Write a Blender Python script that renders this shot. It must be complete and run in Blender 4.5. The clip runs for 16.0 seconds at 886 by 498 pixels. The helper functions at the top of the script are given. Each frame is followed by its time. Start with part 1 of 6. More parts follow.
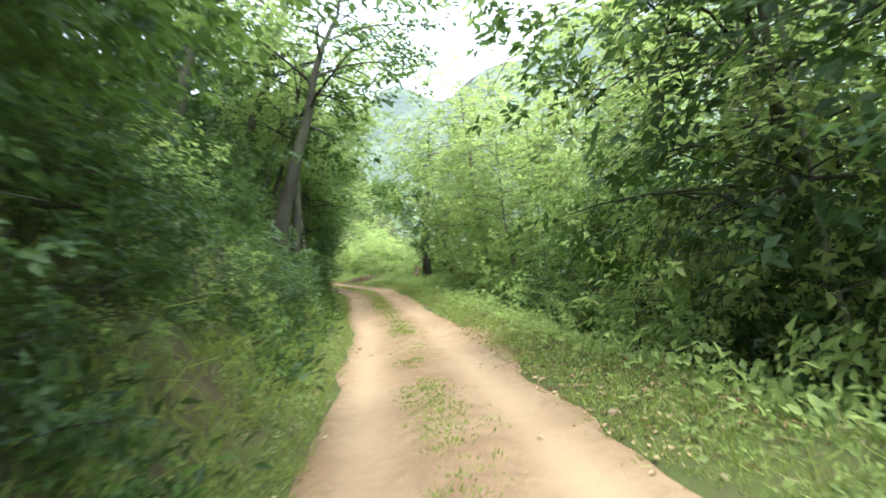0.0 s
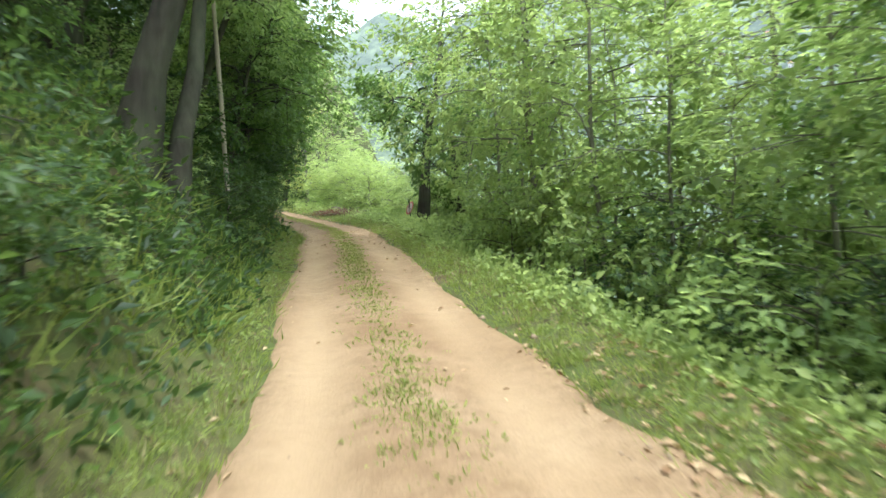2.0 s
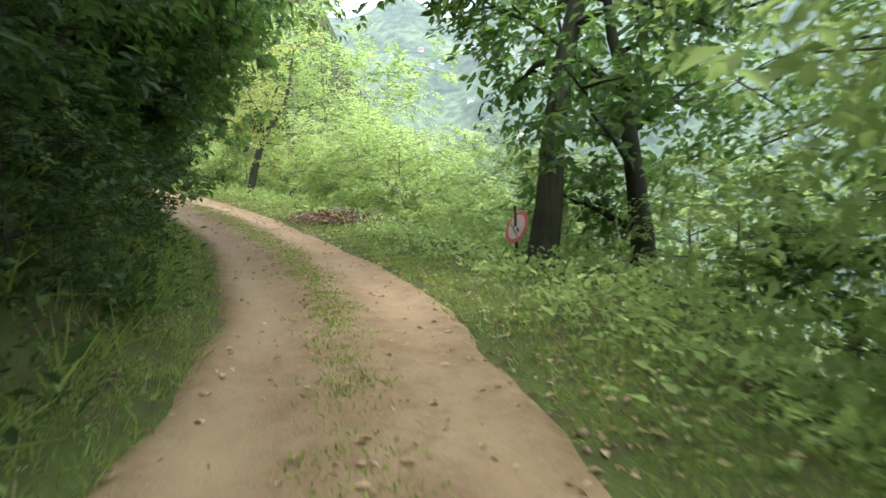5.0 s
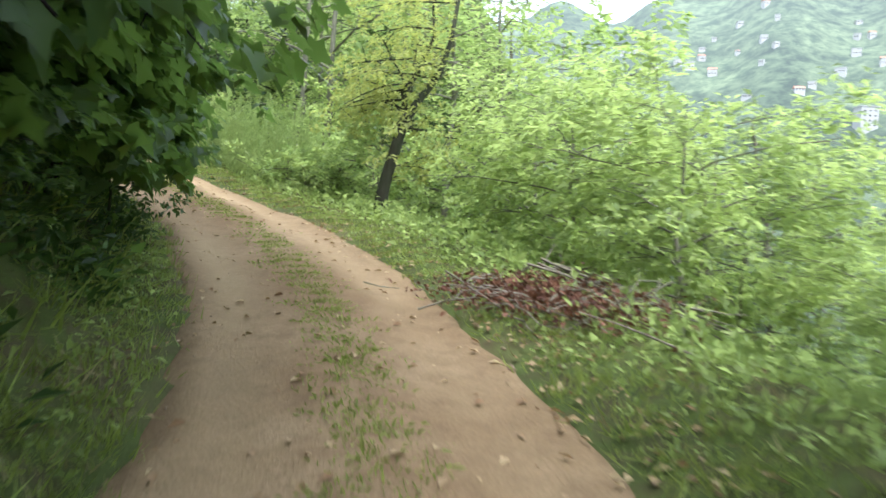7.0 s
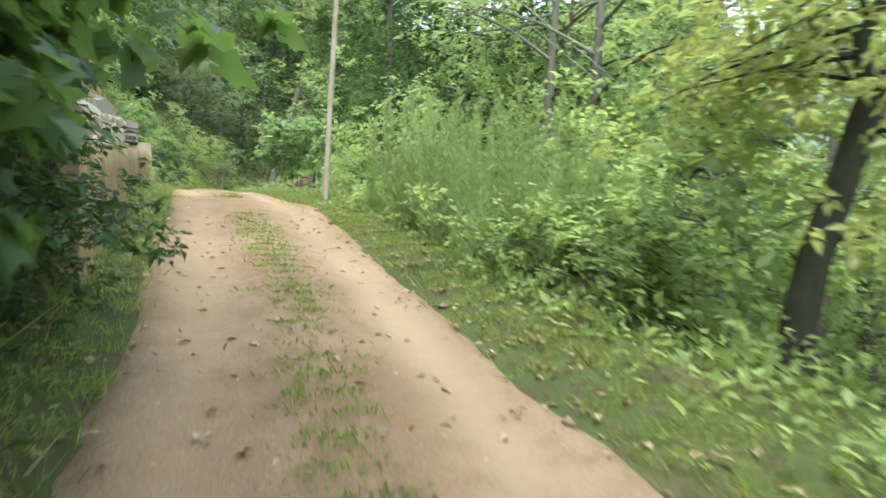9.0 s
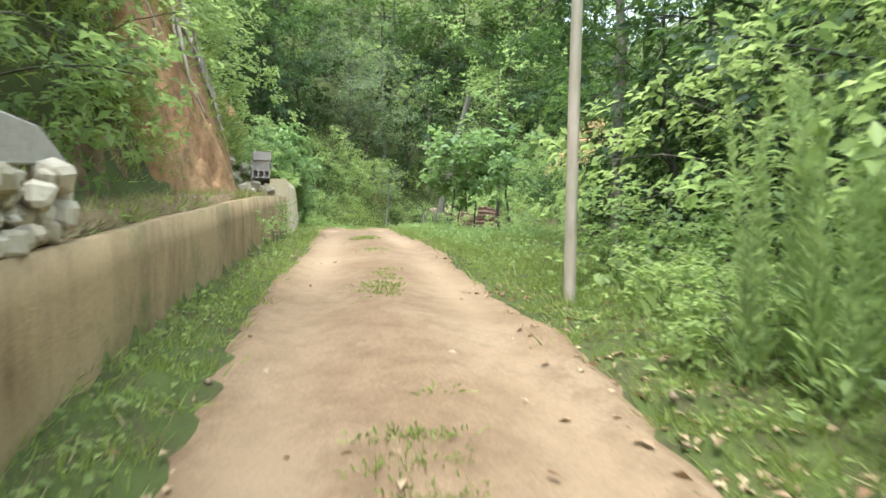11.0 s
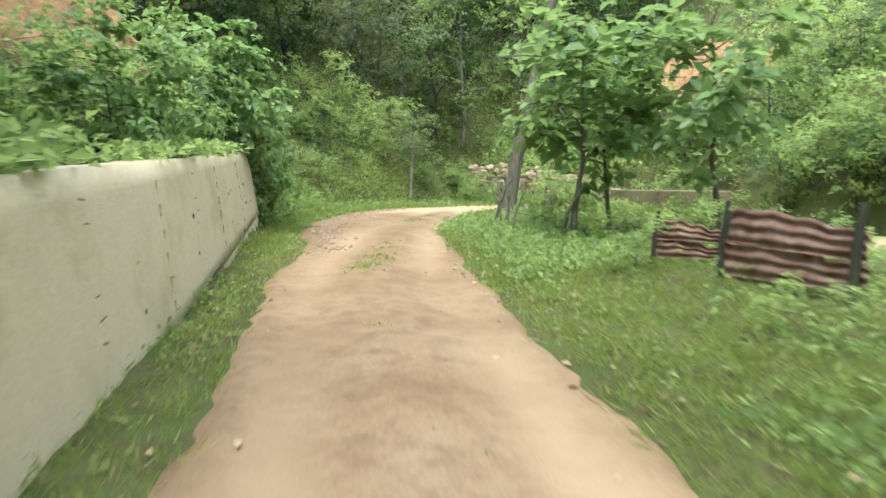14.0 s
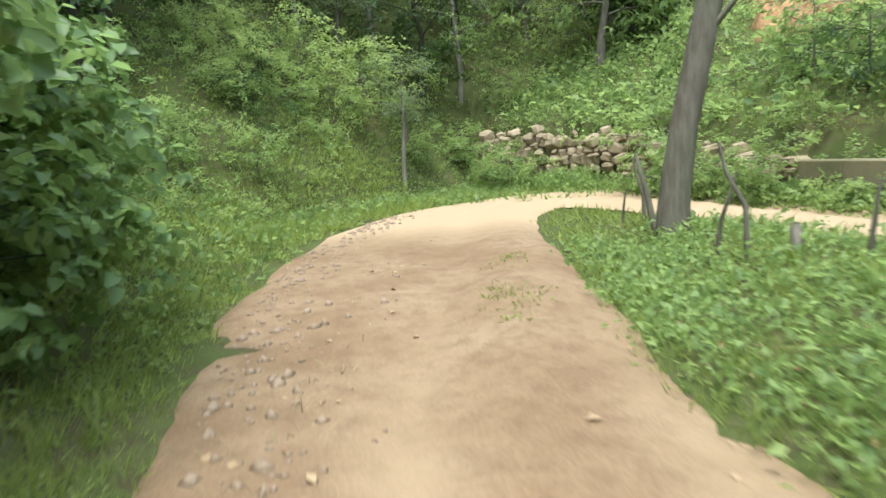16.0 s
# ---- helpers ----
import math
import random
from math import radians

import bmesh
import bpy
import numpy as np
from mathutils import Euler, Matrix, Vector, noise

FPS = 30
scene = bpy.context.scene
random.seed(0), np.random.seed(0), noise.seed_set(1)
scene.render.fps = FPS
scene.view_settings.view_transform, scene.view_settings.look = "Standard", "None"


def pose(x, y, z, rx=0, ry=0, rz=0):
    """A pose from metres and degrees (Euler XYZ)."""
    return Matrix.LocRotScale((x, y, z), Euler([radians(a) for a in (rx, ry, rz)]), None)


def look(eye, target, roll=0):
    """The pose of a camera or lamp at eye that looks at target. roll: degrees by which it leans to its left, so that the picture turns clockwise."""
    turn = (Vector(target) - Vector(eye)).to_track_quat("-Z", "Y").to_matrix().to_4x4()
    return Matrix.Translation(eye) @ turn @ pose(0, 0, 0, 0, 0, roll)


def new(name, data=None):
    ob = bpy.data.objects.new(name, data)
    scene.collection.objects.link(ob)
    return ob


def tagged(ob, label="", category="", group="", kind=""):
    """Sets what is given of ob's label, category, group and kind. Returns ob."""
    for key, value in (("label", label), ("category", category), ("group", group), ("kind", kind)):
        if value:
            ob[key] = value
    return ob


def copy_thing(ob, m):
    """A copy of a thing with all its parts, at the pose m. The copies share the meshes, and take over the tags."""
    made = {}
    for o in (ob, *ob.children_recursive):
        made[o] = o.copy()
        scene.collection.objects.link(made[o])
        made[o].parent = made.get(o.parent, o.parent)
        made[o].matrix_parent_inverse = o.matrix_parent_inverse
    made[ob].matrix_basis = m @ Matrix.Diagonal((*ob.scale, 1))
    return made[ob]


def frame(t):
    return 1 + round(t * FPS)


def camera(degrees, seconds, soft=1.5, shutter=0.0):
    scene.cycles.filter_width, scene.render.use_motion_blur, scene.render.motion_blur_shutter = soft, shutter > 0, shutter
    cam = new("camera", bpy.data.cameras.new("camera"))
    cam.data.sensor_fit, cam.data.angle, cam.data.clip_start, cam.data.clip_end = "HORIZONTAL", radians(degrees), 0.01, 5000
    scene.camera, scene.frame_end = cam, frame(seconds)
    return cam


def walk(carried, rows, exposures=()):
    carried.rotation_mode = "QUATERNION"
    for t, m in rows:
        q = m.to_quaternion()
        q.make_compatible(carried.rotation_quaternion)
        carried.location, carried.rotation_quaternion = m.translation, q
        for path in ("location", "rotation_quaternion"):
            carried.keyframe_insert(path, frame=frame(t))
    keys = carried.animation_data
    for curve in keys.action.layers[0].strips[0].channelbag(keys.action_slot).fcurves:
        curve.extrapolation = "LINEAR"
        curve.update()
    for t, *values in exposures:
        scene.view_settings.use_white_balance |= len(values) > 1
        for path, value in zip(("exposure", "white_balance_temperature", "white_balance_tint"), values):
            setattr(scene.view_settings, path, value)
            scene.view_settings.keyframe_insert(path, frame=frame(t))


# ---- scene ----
# ---------------------------------------------------------------- camera
LENS = 69.87
cam = camera(LENS, 16.0, soft=1.5, shutter=0.35)
# seconds, place, yaw to the left, pitch, lean
PATH = [
    (0.0, 0.00, 0.00, 1.42, -1.10, 3.29, -8.41),
    (0.5, -0.13, 2.36, 1.53, -5.40, 1.24, -5.89),
    (1.0, -0.31, 4.71, 1.65, -2.82, -1.92, -3.77),
    (1.5, -0.57, 7.05, 1.61, -2.31, -2.16, -3.46),
    (2.0, -0.76, 9.52, 1.77, -2.52, -2.39, -3.38),
    (2.5, -0.98, 11.98, 1.91, -3.65, -2.04, -2.81),
    (3.0, -1.18, 14.39, 1.97, -4.09, -1.44, -1.66),
    (3.2, -1.27, 15.38, 2.02, -3.39, -2.33, 0.56),
    (5.3, -2.58, 24.32, 2.67, -2.25, -3.33, -0.72),
    (5.5, -2.76, 25.07, 2.72, -1.32, -2.93, 0.02),
    (6.0, -3.04, 27.53, 2.84, 0.81, -3.68, 0.93),
    (6.5, -3.41, 29.73, 3.00, 5.03, -4.36, 0.88),
    (7.0, -4.04, 31.60, 3.14, 10.38, -2.88, 2.72),
    (7.5, -4.67, 33.48, 3.33, 14.16, -3.04, 3.64),
    (8.0, -5.44, 35.24, 3.52, 18.60, -4.00, 1.81),
    (8.5, -6.31, 36.85, 3.73, 24.21, -1.74, 2.06),
    (9.0, -7.33, 38.28, 3.98, 30.55, -1.02, 1.94),
    (9.5, -8.46, 39.58, 4.28, 35.76, 1.66, 4.48),
    (10.0, -9.62, 40.68, 4.53, 42.75, 0.98, 3.68),
    (10.2, -10.15, 41.11, 4.62, 44.18, 0.77, 3.48),
    (12.3, -15.79, 45.45, 5.84, 44.52, -2.39, -3.59),
    (12.5, -16.43, 45.91, 5.92, 44.90, -1.55, -2.87),
    (13.0, -18.58, 47.53, 6.15, 45.10, -4.38, -2.98),
    (13.5, -20.60, 49.07, 6.35, 46.97, -6.84, -3.11),
    (14.0, -22.70, 50.61, 6.54, 46.31, -5.36, -1.56),
    (14.5, -24.85, 52.14, 6.69, 47.86, -4.13, -1.20),
    (15.0, -27.18, 53.73, 6.82, 46.57, -4.33, -3.64),
    (15.5, -29.33, 55.23, 6.91, 44.64, -7.80, -5.32),
    (16.0, -31.08, 56.46, 7.12, 43.13, -8.54, -5.52),]


def aim(x, y, z, yaw, pitch, lean):
    a, b = radians(yaw), radians(pitch)
    ahead = Vector((-math.sin(a) * math.cos(b), math.cos(a) * math.cos(b), math.sin(b)))
    return look((x, y, z), Vector((x, y, z)) + ahead, lean)


walk(cam, [(r[0], aim(*r[1:])) for r in PATH],
     exposures=[(0.0, 1.6, 5550, 12), (0.5, 1.65, 5550, 12), (1.5, 1.48, 5550, 10), (2.5, 1.6, 5550, 10), (3.2, 1.85, 5550, 10), (5.3, 1.4, 5550, 12), (7.0, 1.35, 5500, 12), (9.0, 1.35, 5450, 10), (10.2, 1.35, 5450, 10), (12.5, 1.4, 5350, 17), (13.5, 1.08, 5500, 11), (14.0, 1.18, 5550, 10), (15.0, 1.25, 5500, 10), (16.0, 1.05, 5500, 10)])

# ---------------------------------------------------------------- sky and sun
SUN_UP, SUN_ROUND = 68, 150
world = bpy.data.worlds.new("sky")
scene.world = world
world.use_nodes = True
wn, wl = world.node_tree.nodes, world.node_tree.links
sky = wn.new("ShaderNodeTexSky")
sky.sky_type, sky.sun_disc = "NISHITA", False
sky.sun_elevation, sky.sun_rotation = radians(SUN_UP), radians(SUN_ROUND)
sky.air_density, sky.dust_density = 1.6, 4.0
cloud = wn.new("ShaderNodeMix")
cloud.data_type = "RGBA"
cloud.inputs[0].default_value = 0.65
cloud.inputs[7].default_value = (9.0, 9.4, 9.6, 1)
wl.new(sky.outputs[0], cloud.inputs[6])
wl.new(cloud.outputs[2], wn["Background"].inputs[0])
wn["Background"].inputs[1].default_value = 0.15
sun_data = bpy.data.lights.new("sun", "SUN")
sun_data.energy, sun_data.angle, sun_data.color = 2.8, radians(22), (1.0, 0.95, 0.86)
sun = new("sun", sun_data)
a, b = radians(SUN_ROUND), radians(SUN_UP)
sun.matrix_world = look((0, 0, 60), Vector((0, 0, 60)) - Vector((math.sin(a) * math.cos(b), math.cos(a) * math.cos(b), math.sin(b))))

# ---------------------------------------------------------------- materials


def material(name, rough=0.8, spec=0.3, metal=0.0):
    m = bpy.data.materials.new(name)
    m.use_nodes = True
    n, l = m.node_tree.nodes, m.node_tree.links
    p = n["Principled BSDF"]
    p.inputs["Roughness"].default_value = rough
    p.inputs["Specular IOR Level"].default_value = spec
    p.inputs["Metallic"].default_value = metal
    return m, n, l, p


def noise_tex(n, l, scale, detail=4.0, rough=0.6, coords=None, stretch=None):
    t = n.new("ShaderNodeTexNoise")
    t.inputs["Scale"].default_value, t.inputs["Detail"].default_value, t.inputs["Roughness"].default_value = scale, detail, rough
    if coords is not None:
        if stretch:
            mp = n.new("ShaderNodeMapping")
            mp.inputs["Scale"].default_value = stretch
            l.new(coords, mp.inputs[0])
            coords = mp.outputs[0]
        l.new(coords, t.inputs["Vector"])
    return t


def ramp(n, l, source, stops):
    r = n.new("ShaderNodeValToRGB")
    while len(r.color_ramp.elements) < len(stops):
        r.color_ramp.elements.new(0.5)
    for e, (at, c) in zip(r.color_ramp.elements, stops):
        e.position = at
        e.color = (*c, 1) if len(c) == 3 else c
    l.new(source, r.inputs[0])
    return r.outputs[0]


def mix(n, l, fac, a, b, how="MIX"):
    m = n.new("ShaderNodeMix")
    m.data_type, m.blend_type = "RGBA", how
    for k, v in ((0, fac), (6, a), (7, b)):
        if isinstance(v, (int, float)):
            m.inputs[k].default_value = v
        elif isinstance(v, tuple):
            m.inputs[k].default_value = (*v, 1)
        else:
            l.new(v, m.inputs[k])
    return m.outputs[2]


def bump(n, l, p, height, strength, distance=0.02):
    b = n.new("ShaderNodeBump")
    b.inputs["Strength"].default_value, b.inputs["Distance"].default_value = strength, distance
    l.new(height, b.inputs["Height"])
    l.new(b.outputs[0], p.inputs["Normal"])


def place_coords(n):
    return n.new("ShaderNodeNewGeometry").outputs["Position"]


def leaf_material(name, dark, light, glow, passing=0.4, rough=0.48, spec=0.28):
    m, n, l, p = material(name, rough, spec)
    g = n.new("ShaderNodeNewGeometry")
    o = n.new("ShaderNodeObjectInfo")
    c = mix(n, l, g.outputs["Random Per Island"], dark, light)
    hv = n.new("ShaderNodeHueSaturation")
    mr = n.new("ShaderNodeMapRange")
    mr.inputs[3].default_value, mr.inputs[4].default_value = 0.75, 1.25
    l.new(o.outputs["Random"], mr.inputs[0])
    l.new(mr.outputs[0], hv.inputs["Value"])
    l.new(c, hv.inputs["Color"])
    l.new(hv.outputs[0], p.inputs["Base Color"])
    t = n.new("ShaderNodeBsdfTranslucent")
    c2 = mix(n, l, g.outputs["Random Per Island"], tuple(v * 0.75 for v in glow), glow)
    l.new(c2, t.inputs[0])
    s = n.new("ShaderNodeMixShader")
    s.inputs[0].default_value = passing
    l.new(p.outputs[0], s.inputs[1])
    l.new(t.outputs[0], s.inputs[2])
    l.new(s.outputs[0], n["Material Output"].inputs[0])
    return m


LEAF = leaf_material("leaf_green", (0.085, 0.138, 0.044), (0.235, 0.31, 0.098), (0.46, 0.59, 0.165), 0.52)
# darker copy of the green leaf; on the banks it carries painted shade
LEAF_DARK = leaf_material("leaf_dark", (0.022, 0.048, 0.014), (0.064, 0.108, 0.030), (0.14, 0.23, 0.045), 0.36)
LEAF_BRIGHT = leaf_material("leaf_bright", (0.135, 0.19, 0.056), (0.31, 0.38, 0.118), (0.55, 0.67, 0.20), 0.54)
LEAF_YELLOW = leaf_material("leaf_yellow", (0.16, 0.20, 0.055), (0.38, 0.39, 0.11), (0.58, 0.62, 0.15), 0.5)
LEAF_BLUE = leaf_material("leaf_greyish", (0.085, 0.120, 0.055), (0.22, 0.27, 0.13), (0.32, 0.40, 0.16), 0.45)
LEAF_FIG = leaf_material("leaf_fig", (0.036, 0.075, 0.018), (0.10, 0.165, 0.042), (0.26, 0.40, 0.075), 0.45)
GRASS = leaf_material("grass_blade", (0.11, 0.15, 0.028), (0.27, 0.32, 0.072), (0.38, 0.46, 0.09), 0.42, 0.55)
LEAF_BROAD = leaf_material("leaf_broad", (0.072, 0.132, 0.040), (0.205, 0.29, 0.10), (0.35, 0.49, 0.14), 0.45, 0.42)
WEED = leaf_material("weed_leaf", (0.20, 0.275, 0.095), (0.39, 0.47, 0.18), (0.50, 0.62, 0.20), 0.5, 0.6)
DRY = leaf_material("dry_leaf", (0.24, 0.13, 0.06), (0.52, 0.40, 0.22), (0.34, 0.22, 0.10), 0.2, 0.7)
DEAD = leaf_material("dead_leaf", (0.07, 0.03, 0.02), (0.20, 0.09, 0.05), (0.14, 0.06, 0.03), 0.2, 0.7)
STRAW = leaf_material("straw_blade", (0.20, 0.17, 0.07), (0.42, 0.36, 0.18), (0.30, 0.26, 0.10), 0.25, 0.7)


def bark_material(name, dark, light):
    m, n, l, p = material(name, 0.9, 0.15)
    c = n.new("ShaderNodeTexCoord").outputs["Object"]
    t = noise_tex(n, l, 3.0, 6, 0.65, c, (4, 4, 0.7))
    u = noise_tex(n, l, 0.9, 3, 0.6, c)
    col = ramp(n, l, t.outputs[0], [(0.3, dark), (0.7, light)])
    col = mix(n, l, 0.5, col, ramp(n, l, u.outputs[0], [(0.35, dark), (0.65, (0.10, 0.12, 0.06))]))
    l.new(col, p.inputs["Base Color"])
    bump(n, l, p, t.outputs[0], 0.8, 0.03)
    return m


BARK = bark_material("bark_grey", (0.065, 0.052, 0.038), (0.23, 0.20, 0.155))
BARK_DARK = bark_material("bark_dark", (0.018, 0.015, 0.012), (0.07, 0.058, 0.045))
ROOT_WOOD = bark_material("root_wood", (0.26, 0.21, 0.15), (0.60, 0.52, 0.42))
BARK_LIGHT = bark_material("bark_light", (0.13, 0.12, 0.09), (0.32, 0.29, 0.23))
POLE_WOOD = bark_material("pole_wood", (0.36, 0.29, 0.20), (0.58, 0.50, 0.38))
BARK_PALE = bark_material("bark_pale", (0.16, 0.13, 0.10), (0.40, 0.35, 0.28))


def soil_material(name, stops, spot, scale=0.5, rough=0.95):
    m, n, l, p = material(name, rough, 0.1)
    c = place_coords(n)
    big, mid, fine = noise_tex(n, l, scale, 5, 0.6, c), noise_tex(n, l, 5.0, 6, 0.65, c), noise_tex(n, l, 45.0, 3, 0.7, c)
    col = ramp(n, l, big.outputs[0], stops)
    col = mix(n, l, ramp(n, l, mid.outputs[0], [(0.45, (0, 0, 0)), (0.68, (0.8, 0.8, 0.8))]), col, spot)
    col = mix(n, l, 0.55, col, ramp(n, l, fine.outputs[0], [(0.25, (0.35, 0.33, 0.31)), (0.7, (1, 1, 1))]), "MULTIPLY")
    l.new(col, p.inputs["Base Color"])
    s = n.new("ShaderNodeMath")
    s.operation = "ADD"
    l.new(mid.outputs[0], s.inputs[0])
    l.new(fine.outputs[0], s.inputs[1])
    bump(n, l, p, s.outputs[0], 0.5, 0.025)
    return m


GROUND = soil_material("forest_floor", [(0.3, (0.055, 0.072, 0.02)), (0.55, (0.09, 0.115, 0.03)), (0.75, (0.15, 0.115, 0.06))], (0.085, 0.062, 0.036))
ROAD = soil_material("dirt_road", [(0.30, (0.205, 0.132, 0.068)), (0.5, (0.265, 0.18, 0.098)), (0.70, (0.315, 0.225, 0.13))], (0.185, 0.12, 0.064), 0.9)
# wheel ruts are packed and paler; past the hairpin sunlight is painted pale too
n, l = ROAD.node_tree.nodes, ROAD.node_tree.links
worn_and_sunlit = n.new("ShaderNodeAttribute")
worn_and_sunlit.attribute_name = "worn_and_sunlit"
p = n["Principled BSDF"]
before = p.inputs["Base Color"].links[0].from_socket
l.new(mix(n, l, worn_and_sunlit.outputs["Fac"], before, (0.37, 0.27, 0.155)), p.inputs["Base Color"])
CLAY = soil_material("red_clay", [(0.3, (0.26, 0.14, 0.062)), (0.5, (0.40, 0.24, 0.108)), (0.72, (0.30, 0.21, 0.105))], (0.15, 0.095, 0.045), 1.4)
SOIL_BROWN = soil_material("brown_soil", [(0.3, (0.13, 0.09, 0.045)), (0.5, (0.23, 0.16, 0.085)), (0.72, (0.17, 0.14, 0.06))], (0.08, 0.06, 0.03), 1.4)


def concrete_material(name, base, stain, moss, streaky=0.6):
    m, n, l, p = material(name, 0.9, 0.2)
    c = place_coords(n)
    run = noise_tex(n, l, 0.8, 9, 0.72, c, (1.3, 1.3, 0.34))
    big, fine = noise_tex(n, l, 1.3, 6, 0.7, c), noise_tex(n, l, 30, 4, 0.7, c)
    patch = noise_tex(n, l, 0.9, 3, 0.6, c)
    streak = mix(n, l, 1.0, ramp(n, l, run.outputs[0], [(0.44, (0, 0, 0)), (0.62, (streaky,) * 3)]), ramp(n, l, patch.outputs[0], [(0.36, (0.35, 0.35, 0.35)), (0.62, (1, 1, 1))]), "MULTIPLY")
    col = mix(n, l, streak, base, stain)
    col = mix(n, l, ramp(n, l, big.outputs[0], [(0.48, (0, 0, 0)), (0.7, (0.85, 0.85, 0.85))]), col, moss)
    col = mix(n, l, 0.35, col, ramp(n, l, fine.outputs[0], [(0.3, (0.45, 0.45, 0.45)), (0.7, (1, 1, 1))]), "MULTIPLY")
    l.new(col, p.inputs["Base Color"])
    bump(n, l, p, fine.outputs[0], 0.5, 0.01)
    return m


CONCRETE_OLD = concrete_material("weathered_concrete", (0.38, 0.275, 0.135), (0.15, 0.10, 0.045), (0.12, 0.125, 0.042), 0.9)
CONCRETE = concrete_material("pale_concrete", (0.60, 0.51, 0.315), (0.30, 0.235, 0.12), (0.44, 0.365, 0.20), 0.22)
BLOCK = concrete_material("grey_block", (0.44, 0.39, 0.33), (0.30, 0.26, 0.21), (0.34, 0.30, 0.25))


def stone_material(name, a, b):
    m, n, l, p = material(name, 0.85, 0.25)
    o = n.new("ShaderNodeObjectInfo")
    c = place_coords(n)
    t, f = noise_tex(n, l, 6, 5, 0.6, c), noise_tex(n, l, 40, 3, 0.6, c)
    col = mix(n, l, o.outputs["Random"], a, b)
    col = mix(n, l, 0.6, col, ramp(n, l, t.outputs[0], [(0.3, (0.45, 0.4, 0.34)), (0.65, (1, 1, 1))]), "MULTIPLY")
    l.new(col, p.inputs["Base Color"])
    bump(n, l, p, f.outputs[0], 0.5, 0.01)
    return m


STONE = stone_material("pale_stone", (0.36, 0.32, 0.21), (0.55, 0.49, 0.35))
STONE_WARM = stone_material("weathered_stone", (0.19, 0.15, 0.085), (0.36, 0.29, 0.175))
PEBBLE = stone_material("pebble", (0.26, 0.19, 0.12), (0.45, 0.36, 0.25))

RUST, n, l, p = material("rusty_metal", 0.8, 0.3, 0.2)
t = noise_tex(n, l, 5, 6, 0.65, place_coords(n))
l.new(ramp(n, l, t.outputs[0], [(0.3, (0.15, 0.085, 0.055)), (0.5, (0.29, 0.185, 0.125)), (0.7, (0.46, 0.36, 0.28))]), p.inputs["Base Color"])
bump(n, l, p, t.outputs[0], 0.4, 0.01)


def paint(name, colour, rough=0.5, spec=0.4):
    m, n, l, p = material(name, rough, spec)
    t = noise_tex(n, l, 9, 5, 0.6, place_coords(n))
    l.new(mix(n, l, 0.35, colour, ramp(n, l, t.outputs[0], [(0.35, (0.55, 0.5, 0.45)), (0.6, (1, 1, 1))]), "MULTIPLY"), p.inputs["Base Color"])
    return m


MOSSY = concrete_material("mossy_block", (0.21, 0.18, 0.10), (0.12, 0.10, 0.05), (0.10, 0.115, 0.04))
SLAB = concrete_material("grey_slab", (0.42, 0.385, 0.315), (0.29, 0.255, 0.20), (0.33, 0.30, 0.225))
SIGN_RED, SIGN_WHITE, SIGN_BLACK = paint("red_paint", (0.40, 0.085, 0.07)), paint("white_paint", (0.50, 0.37, 0.32)), paint("black_paint", (0.05, 0.05, 0.05))
WIRE, HOUSE_WALL, HOUSE_ROOF = paint("wire_grey", (0.25, 0.27, 0.25)), paint("house_plaster", (0.47, 0.46, 0.44), 0.8), paint("house_roof", (0.45, 0.22, 0.15), 0.8)

# far valley side: distance haze is put on the backdrop as a faint glow
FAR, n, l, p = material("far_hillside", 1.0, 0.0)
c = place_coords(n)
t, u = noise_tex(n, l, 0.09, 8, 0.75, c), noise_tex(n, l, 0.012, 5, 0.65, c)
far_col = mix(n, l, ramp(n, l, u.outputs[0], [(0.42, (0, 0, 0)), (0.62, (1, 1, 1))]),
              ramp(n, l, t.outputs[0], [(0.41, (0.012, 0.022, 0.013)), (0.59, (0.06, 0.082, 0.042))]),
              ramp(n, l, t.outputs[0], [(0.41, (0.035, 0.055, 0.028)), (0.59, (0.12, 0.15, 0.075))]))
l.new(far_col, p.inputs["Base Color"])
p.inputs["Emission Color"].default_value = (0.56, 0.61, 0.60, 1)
# painted haze: emission strength grows with height up the hillside
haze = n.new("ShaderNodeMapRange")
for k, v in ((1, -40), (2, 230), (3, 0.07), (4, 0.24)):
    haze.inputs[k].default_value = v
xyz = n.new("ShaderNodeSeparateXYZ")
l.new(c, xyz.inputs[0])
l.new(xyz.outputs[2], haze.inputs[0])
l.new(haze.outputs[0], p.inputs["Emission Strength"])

# ---------------------------------------------------------------- mesh helpers


def mesh_from(name, verts, tris, mat, smooth=False):
    me = bpy.data.meshes.new(name)
    verts, tris = np.asarray(verts, np.float32), np.asarray(tris, np.int32)
    k = tris.shape[1]
    me.vertices.add(len(verts))
    me.vertices.foreach_set("co", verts.ravel())
    me.loops.add(tris.size)
    me.loops.foreach_set("vertex_index", tris.ravel())
    me.polygons.add(len(tris))
    me.polygons.foreach_set("loop_start", np.arange(0, tris.size, k, dtype=np.int32))
    if smooth:
        me.polygons.foreach_set("use_smooth", np.ones(len(tris), bool))
    me.materials.append(mat)
    me.update(calc_edges=True)
    return me


def child(name, me, parent, label=""):
    ob = new(name, me)
    ob.parent = parent
    if label:
        tagged(ob, label)
    return ob


def part(name, bm, mat, parent, label=""):
    me = bpy.data.meshes.new(name)
    bm.to_mesh(me)
    bm.free()
    me.materials.append(mat)
    return child(name, me, parent, label)


def thing(name, x, y, z, label, category, group="", kind="", turn=0.0):
    ob = new(name)
    ob.matrix_basis = pose(x, y, z, 0, 0, turn)
    return tagged(ob, label, category, group, kind)


